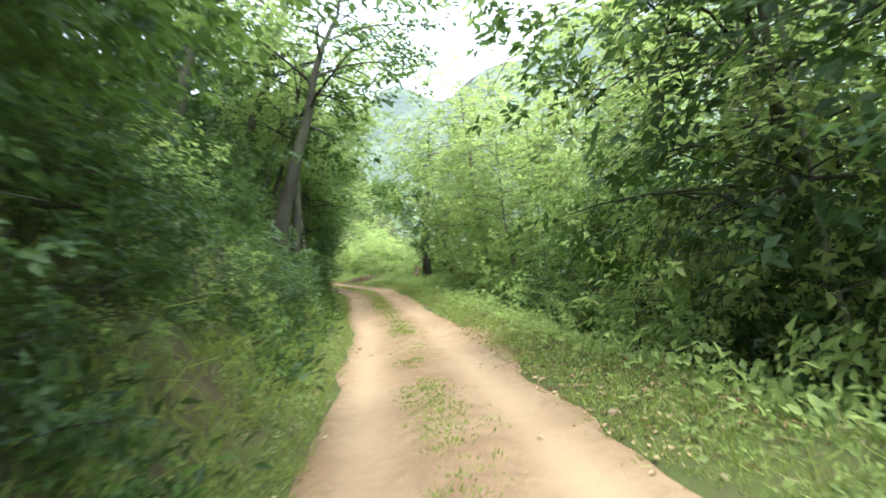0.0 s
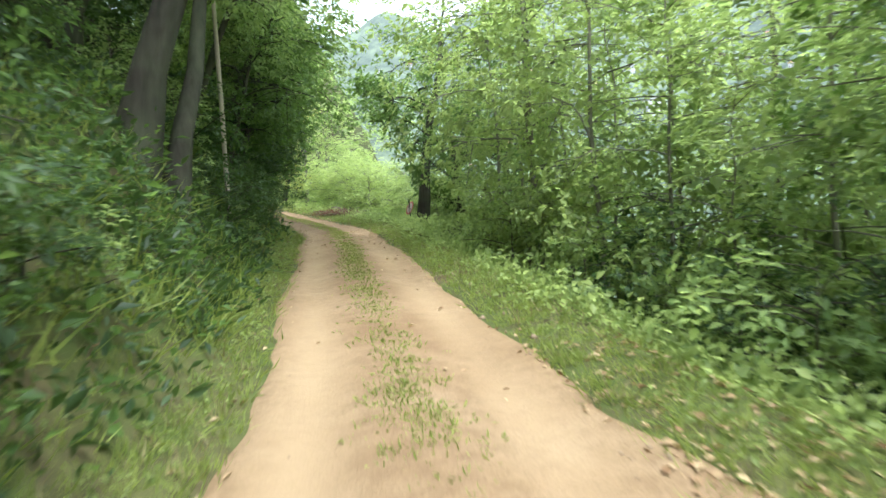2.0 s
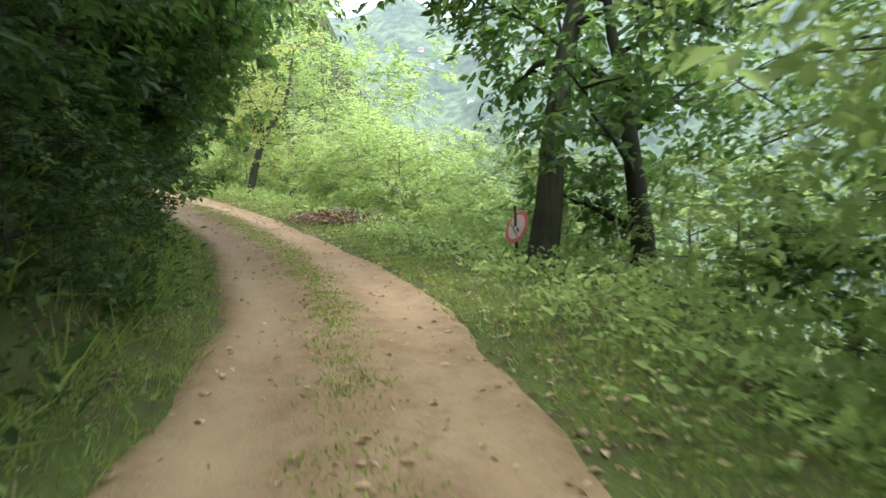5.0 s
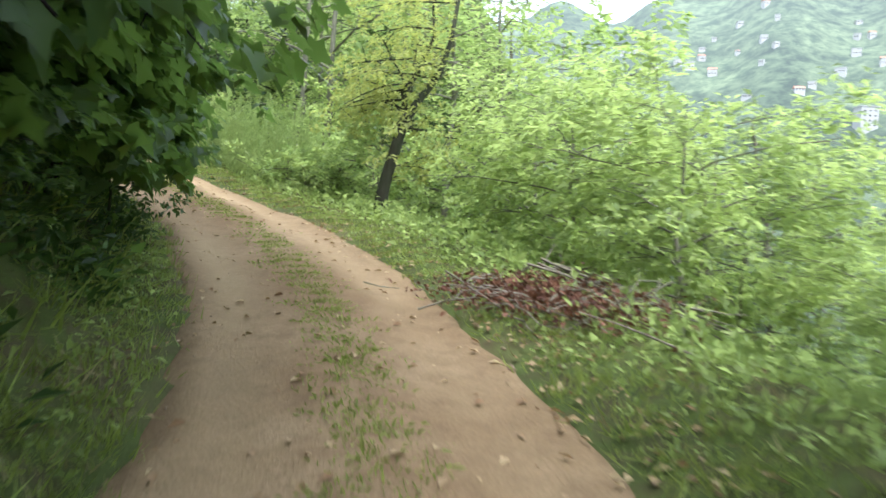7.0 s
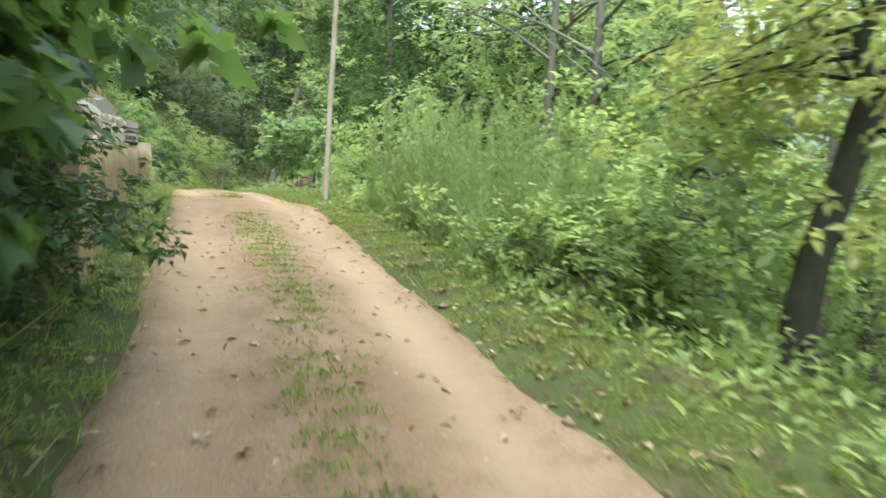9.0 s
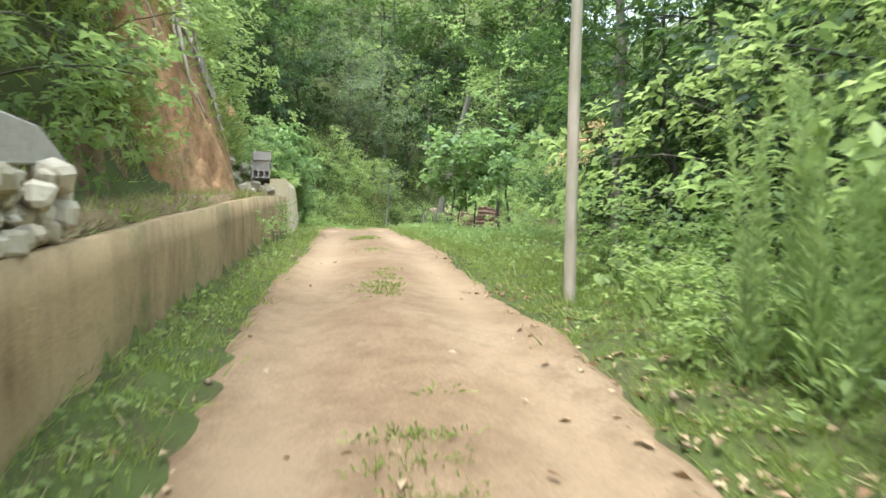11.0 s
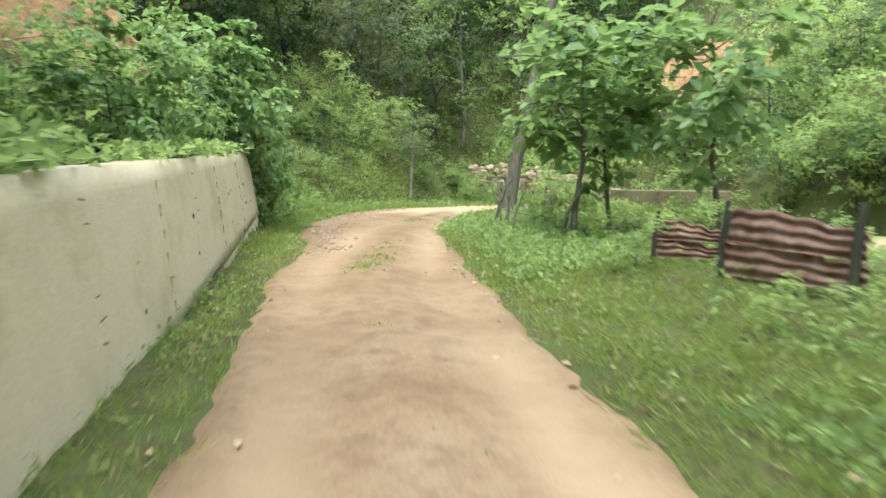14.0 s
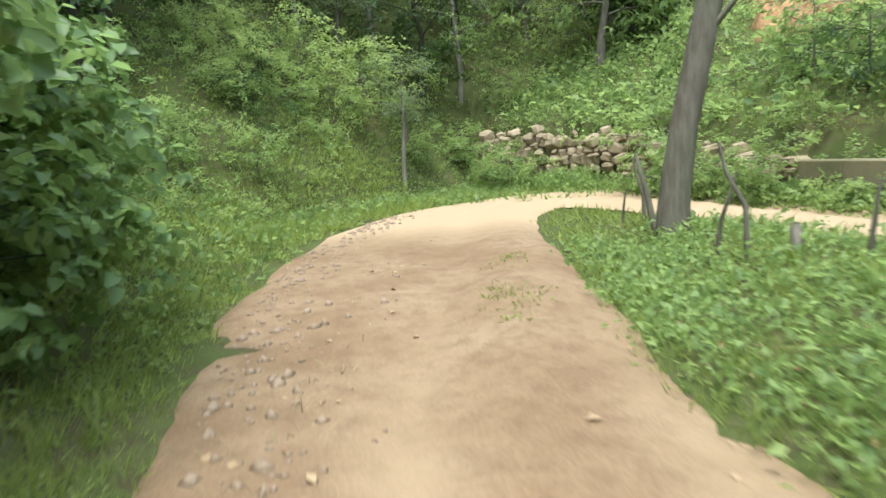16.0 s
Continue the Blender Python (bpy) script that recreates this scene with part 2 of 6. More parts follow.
def box_bm(sx, sy, sz, bevel=0.0, at=(0, 0, 0)):
    bm = bmesh.new()
    bmesh.ops.create_cube(bm, size=1.0, matrix=Matrix.Translation(at) @ Matrix.Diagonal((sx, sy, sz, 1)))
    if bevel:
        bmesh.ops.bevel(bm, geom=bm.edges[:], offset=bevel, segments=1, affect="EDGES")
    return bm


def tubes(lines, sides=6):
    """Tapered tubes along lines of (points, radii); returns vertices and quads."""
    vs, qs, base = [], [], 0
    ring = np.linspace(0, 2 * np.pi, sides, endpoint=False)
    for pts, rad in lines:
        pts = np.asarray(pts, float)
        tan = np.gradient(pts, axis=0)
        tan /= np.linalg.norm(tan, axis=1)[:, None] + 1e-9
        ref = np.eye(3)[np.abs(tan).max(0).argmin()][None]
        u = np.cross(tan, ref)
        u /= np.linalg.norm(u, axis=1)[:, None] + 1e-9
        w = np.cross(tan, u)
        r = np.asarray(rad, float)[:, None, None]
        v = pts[:, None] + r * (np.cos(ring)[None, :, None] * u[:, None] + np.sin(ring)[None, :, None] * w[:, None])
        vs.append(v.reshape(-1, 3))
        n = len(pts)
        i, j = np.meshgrid(np.arange(n - 1), np.arange(sides), indexing="ij")
        k = (j + 1) % sides
        qs.append(base + np.stack([i * sides + j, i * sides + k, (i + 1) * sides + k, (i + 1) * sides + j], -1).reshape(-1, 4))
        base += n * sides
    return np.concatenate(vs), np.concatenate(qs)


def unit(v):
    return v / (np.linalg.norm(v, axis=-1, keepdims=True) + 1e-9)


def leaves(centres, axes, normals, length, width, fold=0.25, six=False):
    """Folded leaves: kites of two triangles, or six-cornered ones of four."""
    a = unit(axes)
    s = unit(np.cross(a, normals))
    n = np.cross(s, a)
    L, Wd = length[:, None], (length * width)[:, None]
    c = centres
    if six:
        v = np.stack([c, c + a * L * 0.3 + s * Wd * 0.5 + n * Wd * fold, c + a * L * 0.7 + s * Wd * 0.38 + n * Wd * fold * 0.6, c + a * L - n * L * 0.12,
                      c + a * L * 0.7 - s * Wd * 0.38 + n * Wd * fold * 0.6, c + a * L * 0.3 - s * Wd * 0.5 + n * Wd * fold], 1)
        t = np.array([[0, 2, 1], [0, 3, 2], [0, 4, 3], [0, 5, 4]])
    elif fold is None:
        v = np.stack([c - s * Wd * 0.5, c + s * Wd * 0.5, c + a * L - n * L * 0.15], 1)
        t = np.array([[0, 1, 2]])
    else:
        v = np.stack([c, c + a * L * 0.45 + s * Wd * 0.5 + n * Wd * fold, c + a * L - n * L * 0.1, c + a * L * 0.45 - s * Wd * 0.5 + n * Wd * fold], 1)
        t = np.array([[0, 2, 1], [0, 3, 2]])
    if six == "lobed":
        half = [(0.0, 0.05), (0.0, 0.36), (0.25, 0.31), (0.46, 0.50), (0.58, 0.27)]
        rim = half + [(1.0, 0.0)] + [(u_, -w_) for u_, w_ in reversed(half)]
        v = np.stack([c + a * L * 0.3] + [c + a * L * u_ + s * L * w_ + n * L * (0.22 * abs(w_) - 0.16 * u_ * u_) for u_, w_ in rim], 1)
        t = np.array([[0, q + 2, q + 1] for q in range(len(rim) - 1)])
    k = v.shape[1]
    return v.reshape(-1, 3), (np.arange(len(c))[:, None, None] * k + t[None]).reshape(-1, 3)


# ---------------------------------------------------------------- the lie of the land
# the line that the wheels follow: x, y, height of the road
LINE = np.array([
    (0.4, -22, -0.3), (0.4, -7, 0.0), (0.0, 0, 0.03), (-0.3, 4.7, 0.16), (-0.76, 9.5, 0.35), (-1.18, 14.4, 0.55), (-2.0, 20, 0.95), (-2.7, 25, 1.3),
    (-3.4, 29.7, 1.58), (-4.67, 33.5, 1.91), (-6.31, 36.85, 2.31), (-8.46, 39.58, 2.85), (-11.5, 42.2, 3.5), (-15.8, 45.45, 4.42), (-20.6, 49.07, 4.93),
    (-24.85, 52.14, 5.27), (-29.33, 55.23, 5.52), (-33.2, 58.9, 5.7), (-36.0, 62.5, 5.78)])
HAIRPIN = np.array([(-38.0, 64.9, 5.80), (-39.6, 67.3, 5.80), (-39.8, 69.2, 5.78), (-38.2, 69.9, 5.75), (-35.5, 68.7, 5.66), (-32.0, 66.9, 5.52),
                    (-28.5, 65.2, 5.40), (-24.0, 63.7, 5.30), (-18.0, 63.1, 5.15), (-6.0, 63.0, 4.9)])
# the retaining walls of the upper road, from the bend outwards
BEND_WALL = ((-46.5, 75.2), (-37.3, 71.2), (-34.4, 69.66), (-29.6, 67.1))


def smooth_line(pts, step=0.25, times=24):
    s = np.r_[0, np.cumsum(np.linalg.norm(np.diff(pts[:, :2], axis=0), axis=1))]
    g = np.arange(0, s[-1], step)
    c = np.stack([np.interp(g, s, pts[:, k]) for k in range(3)], -1)
    for _ in range(times):
        c[1:-1] = 0.25 * c[:-2] + 0.5 * c[1:-1] + 0.25 * c[2:]
    return c


def frame_of(c):
    t = np.gradient(c[:, :2], axis=0)
    t = unit(t)
    return t, np.stack([t[:, 1], -t[:, 0]], -1)


END = LINE[-1] + np.array([-0.60, 0.80, 0.0]) * 90
MAIN = smooth_line(np.vstack([LINE, END[None]]))
MAIN_T, MAIN_R = frame_of(MAIN)
MAIN_S = np.r_[0, np.cumsum(np.linalg.norm(np.diff(MAIN[:, :2], axis=0), axis=1))] - 15.0
ROADLINE = smooth_line(np.vstack([LINE, HAIRPIN]), times=14)
TURN = ROADLINE[ROADLINE[:, 1] > 61][::3]


def along(x, y):
    """For places: way along the road, offset to its right, height of the road there."""
    x, y = np.atleast_1d(x).astype(float), np.atleast_1d(y).astype(float)
    s, d, z = np.empty(len(x)), np.empty(len(x)), np.empty(len(x))
    for a in range(0, len(x), 4000):
        q = slice(a, a + 4000)
        dx, dy = x[q, None] - MAIN[None, ::2, 0], y[q, None] - MAIN[None, ::2, 1]
        k = (dx * dx + dy * dy).argmin(1) * 2
        ex, ey = x[q] - MAIN[k, 0], y[q] - MAIN[k, 1]
        s[q] = MAIN_S[k] + ex * MAIN_T[k, 0] + ey * MAIN_T[k, 1]
        side = ex * MAIN_R[k, 0] + ey * MAIN_R[k, 1]
        d[q] = np.sign(side) * np.sqrt(np.maximum(side ** 2, 0))
        z[q] = MAIN[k, 2]
    return s, d, z


def table(s, *pairs):
    return np.interp(s, [p[0] for p in pairs], [p[1] for p in pairs])


def step(a, b, v):
    t = np.clip((v - a) / (b - a), 0, 1)
    return t * t * (3 - 2 * t)


def wave(x, y, scale, seed=0.0):
    """Cheap smooth unevenness, about -1 to 1."""
    r = np.zeros_like(x)
    for k, (f, g, ph) in enumerate(((1.0, 0.3, 0.1), (-0.7, 1.1, 2.0), (1.9, 0.8, 4.0), (0.6, -2.1, 1.3), (3.1, 2.3, 0.7), (-2.7, 3.7, 5.1))):
        r += np.sin((x * f + y * g) / scale + ph + seed * (k + 1)) / (1 + 0.5 * k)
    return r / 2.6


LOW_A, LOW_B = (-9.9, 39.3), (-25.3, 50.6)
UP_A, UP_B = (-24.9, 50.15), (-35.6, 57.0)


def bank_start(s):
    return table(s, (0, 1.45), (38, 1.55), (46, 1.45), (50, 1.55), (55, 1.6), (68, 1.65), (69.5, 1.8), (78, 2.6), (81, 3.2), (88, 4.2), (140, 5))


def behind_wall(x, y):
    """How far a place lies behind the walls of the upper road."""
    a_ = (x + 37.3) * 0.399 + (y - 71.2) * 0.917
    b_ = (x + 37.3) * 0.469 + (y - 71.2) * 0.883
    return np.minimum(np.minimum(a_, b_), y - 65.6) - 0.12


def height(x, y):
    x, y = np.asarray(x, float).ravel(), np.asarray(y, float).ravel()
    s, d, zr = along(x, y)
    # uphill side: verge, retained terrace, bank, hillside
    b0 = bank_start(s)
    low_f = ((x - LOW_A[0]) * (LOW_B[0] - LOW_A[0]) + (y - LOW_A[1]) * (LOW_B[1] - LOW_A[1])) / 364.9
    up_f = ((x - UP_A[0]) * (UP_B[0] - UP_A[0]) + (y - UP_A[1]) * (UP_B[1] - UP_A[1])) / 161.4
    held = np.where(s < 68.7, 4.30 + 1.88 * low_f - zr - 0.05, 6.54 + 0.92 * up_f - zr - 0.06) * step(48.5, 50.5, s) * step(80.0, 79.0, s)
    shelf = table(s, (49, 0), (52, 0.7), (57, 0.85), (60, 0.6), (66, 0.5), (68.6, 0.6), (69.8, 1.5), (72, 0.8), (80, 0.2))
    steep = table(s, (0, 1.5), (48, 1.7), (57, 1.7), (60.5, 3.0), (67.4, 3.2), (68.8, 1.2), (71.5, 1.6), (79, 1.5), (82, 0.6), (84, 0.42), (140, 0.4))
    tall = table(s, (0, 2.5), (30, 2.6), (48, 2.2), (57, 3.0), (60.5, 5.0), (67.4, 5.2), (68.8, 3.2), (72, 3.5), (79, 3.3), (84, 2.4))
    u = -d - b0
    v = np.maximum(u - shelf - 0.35 * step(0.1, 0.5, held) + 0.25 * wave(x, y, 0.8, 1.0), 0)
    up = 0.10 * step(-0.6, 0.0, u) + held * step(-0.02, 0.20, u) + np.minimum(v * steep, tall) + np.minimum(np.maximum(v - tall / steep, 0) * 0.62, 70)
    # downhill side
    d0 = table(s, (0, 2.4), (33, 2.5), (37, 4.2), (40, 4.2), (43, 2.9), (47, 3.5), (53, 3.4), (60, 3.4), (66, 6))
    fall = table(s, (0, 0.62), (54, 0.58), (60, 0.3), (66, 0.03), (140, 0.0))
    down = -np.minimum(fall * np.maximum(d - d0 + 0.3 * wave(x, y, 1.1, 2.0), 0), 48) + 0.06 * step(1.4, 2.0, d) * step(0.5, 0.2, fall * 0)
    z = zr + np.where(d < 0, up, down)
    # hill beyond the hairpin, held by the stone wall
    back = behind_wall(x, y)
    hold = table(x, (-47, 1.95), (-42.6, 1.7), (-38.8, 1.3), (-36.3, 1.0), (-29, 0.75))
    hill = 5.75 + np.minimum(np.maximum(back, 0) * 0.60, 60) + hold * step(0.1, 0.5, back)
    z = np.where(back > 0, np.maximum(z, hill * step(-10, -22, x) + (1 - step(-10, -22, x)) * -20), z)
    # the slope that closes the view ahead of the bend
    ahead = s - np.interp(d, (-8, -4.5, -2.5, 0, 3), (90.5, 92.5, 96, 101, 107)) + 0.30 * np.maximum(-d, 0) + 0.8 * wave(x, y, 2.5, 4.0)
    z = np.where((s > 84) & (d < 14), z + np.minimum(np.maximum(ahead, 0) * 0.5, 40) * step(14, 4, d), z)
    # open valley to the east
    east = x + 10 - np.maximum(0, 46 - y) * 1.2
    cap = 5.6 - 0.5 * np.maximum(0, east) + 3.0 * np.maximum(0, -east)
    z = np.where(y > 30, np.minimum(z, np.maximum(cap, -46)), z)
    # the bend lies level
    q = np.flatnonzero((x > -46) & (x < -4) & (y > 59) & (y < 74))
    flat, level = np.zeros(len(x)), np.zeros(len(x))
    if len(q):
        gap2 = (x[q, None] - TURN[None, :, 0]) ** 2 + (y[q, None] - TURN[None, :, 1]) ** 2
        flat[q] = step(2.9, 1.7, np.sqrt(gap2.min(1))) * step(0.25, -0.05, behind_wall(x[q], y[q]))
        level[q] = TURN[gap2.argmin(1), 2] - 0.12
    off = step(1.5, 4.0, np.abs(d - 0.3))
    near_road = step(1.25, 1.8, np.abs(d - 0.3))
    ground_z = z - 0.10 * step(1.15, 0.85, np.abs(d - 0.3)) + near_road * 0.04 * wave(x, y, 0.35, 3.0) + off * (0.16 * wave(x, y, 1.3) + 0.35 * wave(x, y, 6.0, 1.0) * step(3, 10, np.abs(d)))
    return ground_z * (1 - flat) + level * flat


def lift(x, y):
    return float(height(np.array([x]), np.array([y]))[0])


def at_road(s, d):
    """The place d to the right of the line, s along it."""
    k = int(np.abs(MAIN_S - s).argmin())
    p = MAIN[k, :2] + MAIN_R[k] * d + MAIN_T[k] * (s - MAIN_S[k])
    return float(p[0]), float(p[1])


def heading(s):
    k = int(np.abs(MAIN_S - s).argmin())
    return math.degrees(math.atan2(-MAIN_T[k, 0], MAIN_T[k, 1]))


# ground: one sheet, fine along the road and wide towards the horizon
def graded(lo, hi, fine, far):
    mid = np.arange(lo, hi + fine, fine)
    out, w, v = [], fine, 0.0
    while v < far:
        w *= 1.22
        v += w
        out.append(v)
    out = np.array(out)
    return np.concatenate([lo - out[::-1], mid, mid[-1] + out])


gx, gy = graded(-48, 9, 0.34, 2600), graded(-6, 80, 0.34, 2600)
GX, GY = np.meshgrid(gx, gy)
GZ = height(GX, GY).reshape(GX.shape)
nx = len(gx)
i, j = np.meshgrid(np.arange(len(gy) - 1), np.arange(nx - 1), indexing="ij")
quads = np.stack([i * nx + j, i * nx + j + 1, (i + 1) * nx + j + 1, (i + 1) * nx + j], -1).reshape(-1, 4)
ground = tagged(new("ground", mesh_from("ground", np.stack([GX, GY, GZ], -1).reshape(-1, 3), quads, GROUND, True)),
                "forest floor of dark soil and moss on a hillside", "ground", kind="structure")

# road: a strip with two wheel ruts, a grassy crown and frayed edges
road_t, road_r = frame_of(ROADLINE)
road_s = np.r_[0, np.cumsum(np.linalg.norm(np.diff(ROADLINE[:, :2], axis=0), axis=1))] - 15.0
def track_left(s):
    return -table(s, (0, 0.95), (45, 0.9), (74, 0.95), (76.5, 1.1), (78.5, 1.55), (80.4, 2.15), (83, 2.75), (85, 2.95), (88, 2.9), (91, 2.4), (95, 1.8), (99, 1.3), (140, 1.2))


left_edge = track_left(road_s)
right_edge = table(road_s, (0, 1.5), (14.5, 1.5), (16.5, 2.1), (18.5, 2.0), (20.5, 1.5), (40, 1.5), (76, 1.55), (80, 1.2), (84, 0.9), (90, 1.0), (140, 1.2))
wob = np.arange(len(road_s)) * 0.25
left_edge = left_edge + 0.06 * np.sin(wob * 0.9) + 0.03 * np.sin(wob * 2.3 + 1) + 0.015 * np.sin(wob * 5.3)
right_edge = right_edge + 0.06 * np.sin(wob * 0.7 + 2) + 0.03 * np.sin(wob * 2.1) + 0.015 * np.sin(wob * 5.1 + 1)
COLS = 29
w = np.linspace(0, 1, COLS)
D = left_edge[:, None] * (1 - w) + right_edge[:, None] * w
RX, RY = ROADLINE[:, None, 0] + road_r[:, None, 0] * D, ROADLINE[:, None, 1] + road_r[:, None, 1] * D
rut = -0.055 * (np.exp(-((D + 0.42) / 0.28) ** 2) + np.exp(-((D - 1.02) / 0.28) ** 2))
crown = 0.03 * np.exp(-((D - 0.3) / 0.3) ** 2)
edge = -0.07 * (1 - step(0.0, 0.07, w) * step(1.0, 0.93, w))[None]
RZ = ROADLINE[:, None, 2] + 0.035 + rut + crown + edge + 0.012 * wave(RX, RY, 0.22) + 0.02 * wave(RX, RY, 0.8, 2.0)
i, j = np.meshgrid(np.arange(len(ROADLINE) - 1), np.arange(COLS - 1), indexing="ij")
quads = np.stack([i * COLS + j, i * COLS + j + 1, (i + 1) * COLS + j + 1, (i + 1) * COLS + j], -1).reshape(-1, 4)
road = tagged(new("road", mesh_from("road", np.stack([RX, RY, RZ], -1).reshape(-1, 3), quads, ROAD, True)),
              "narrow ochre dirt track with two packed wheel ruts, painted sunlit-pale past the hairpin", "road", kind="structure")


# rut wear up to the bend; beyond it the pale tone paints full sun
worn_and_sunlit = road.data.attributes.new("worn_and_sunlit", "FLOAT", "POINT")
worn_and_sunlit.data.foreach_set("value", (np.clip(-rut / 0.055, 0, 1) * step(84, 77, road_s)[:, None] * (0.42 + 0.40 * wave(RX, RY, 1.5)) + step(85, 89, road_s)[:, None] * 1.2).clip(0, 1).astype(np.float32).ravel())


def on_ground(x, y):
    """Height of what one stands on: ground or road."""
    k = int(((ROADLINE[:, 0] - x) ** 2 + (ROADLINE[:, 1] - y) ** 2).argmin())
    dd = (x - ROADLINE[k, 0]) * road_r[k, 0] + (y - ROADLINE[k, 1]) * road_r[k, 1]
    z = lift(x, y)
    return max(z, float(np.interp(dd, D[k], RZ[k]))) if left_edge[k] < dd < right_edge[k] else z


# far side of the valley
az = np.radians(np.linspace(-95, 40, 150))
rr = np.linspace(260, 900, 60)
A, R = np.meshgrid(az, rr)
ridge = np.interp(np.degrees(A), [-95, -40, -20, -5, 4, 20, 40], [20, 22, 21, 19, 17, 14, 11]) + 1.2 * np.sin(A * 17) + 0.7 * np.sin(A * 41 + 1)
rise = np.clip((R - 260) / 560, 0, 1)
FX, FY = R * np.sin(-A) - 4, R * np.cos(A) + 30
FZ = -48 + (np.tan(np.radians(ridge)) * 820 + 48) * rise ** 1.15 + 9 * wave(FX, FY, 38.0) * (rise > 0.02) + 2.5 * wave(FX, FY, 9.0, 2.0) * (rise > 0.02)
i, j = np.meshgrid(np.arange(len(rr) - 1), np.arange(len(az) - 1), indexing="ij")
na = len(az)
quads = np.stack([i * na + j, i * na + j + 1, (i + 1) * na + j + 1, (i + 1) * na + j], -1).reshape(-1, 4)
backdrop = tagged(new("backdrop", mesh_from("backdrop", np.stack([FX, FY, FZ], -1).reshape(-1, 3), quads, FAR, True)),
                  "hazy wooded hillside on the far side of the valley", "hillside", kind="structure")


def far_height(azimuth, r):
    a0 = (np.degrees(0) + azimuth - np.degrees(az[0])) / (np.degrees(az[-1]) - np.degrees(az[0])) * (na - 1)
    b0 = (r - 260) / 640 * (len(rr) - 1)
    return FX[int(b0), int(a0)], FY[int(b0), int(a0)], FZ[int(b0), int(a0)]

# ---------------------------------------------------------------- trees and bushes


WHORL = 6


def spray_leaves(r, c, middle, leaf, width, droop, six):
    """Leaves in whorls at the twig ends c: each whorl faces the light and droops outwards from the middle of the crown."""
    n = len(c)
    out = unit(c - middle)
    face = unit(np.array([0, 0, 0.85]) + 0.5 * out + r.normal(0, 0.33, (n, 3)))
    t1 = unit(np.cross(face, r.normal(0, 1, (n, 3))))
    t2 = np.cross(face, t1)
    ang = r.uniform(0, 6.28, (n, 1)) + np.arange(WHORL)[None] * (2 * np.pi / WHORL) + r.normal(0, 0.25, (n, WHORL))
    axes = np.cos(ang)[..., None] * t1[:, None] + np.sin(ang)[..., None] * t2[:, None] + 0.35 * out[:, None] + np.array([0, 0, -droop * 0.8]) + r.normal(0, 0.22, (n, WHORL, 3))
    axes = unit(axes)
    size = (leaf * r.uniform(0.75, 1.15, (n, 1)) * r.uniform(0.7, 1.25, (n, WHORL)))
    base = c[:, None] + axes * size[..., None] * 0.15 + r.normal(0, 0.25, (n, WHORL, 3)) * leaf
    normals = face[:, None] + r.normal(0, 0.28, (n, WHORL, 3))
    return leaves(base.reshape(-1, 3), axes.reshape(-1, 3), normals.reshape(-1, 3), size.ravel(), width, six=six)


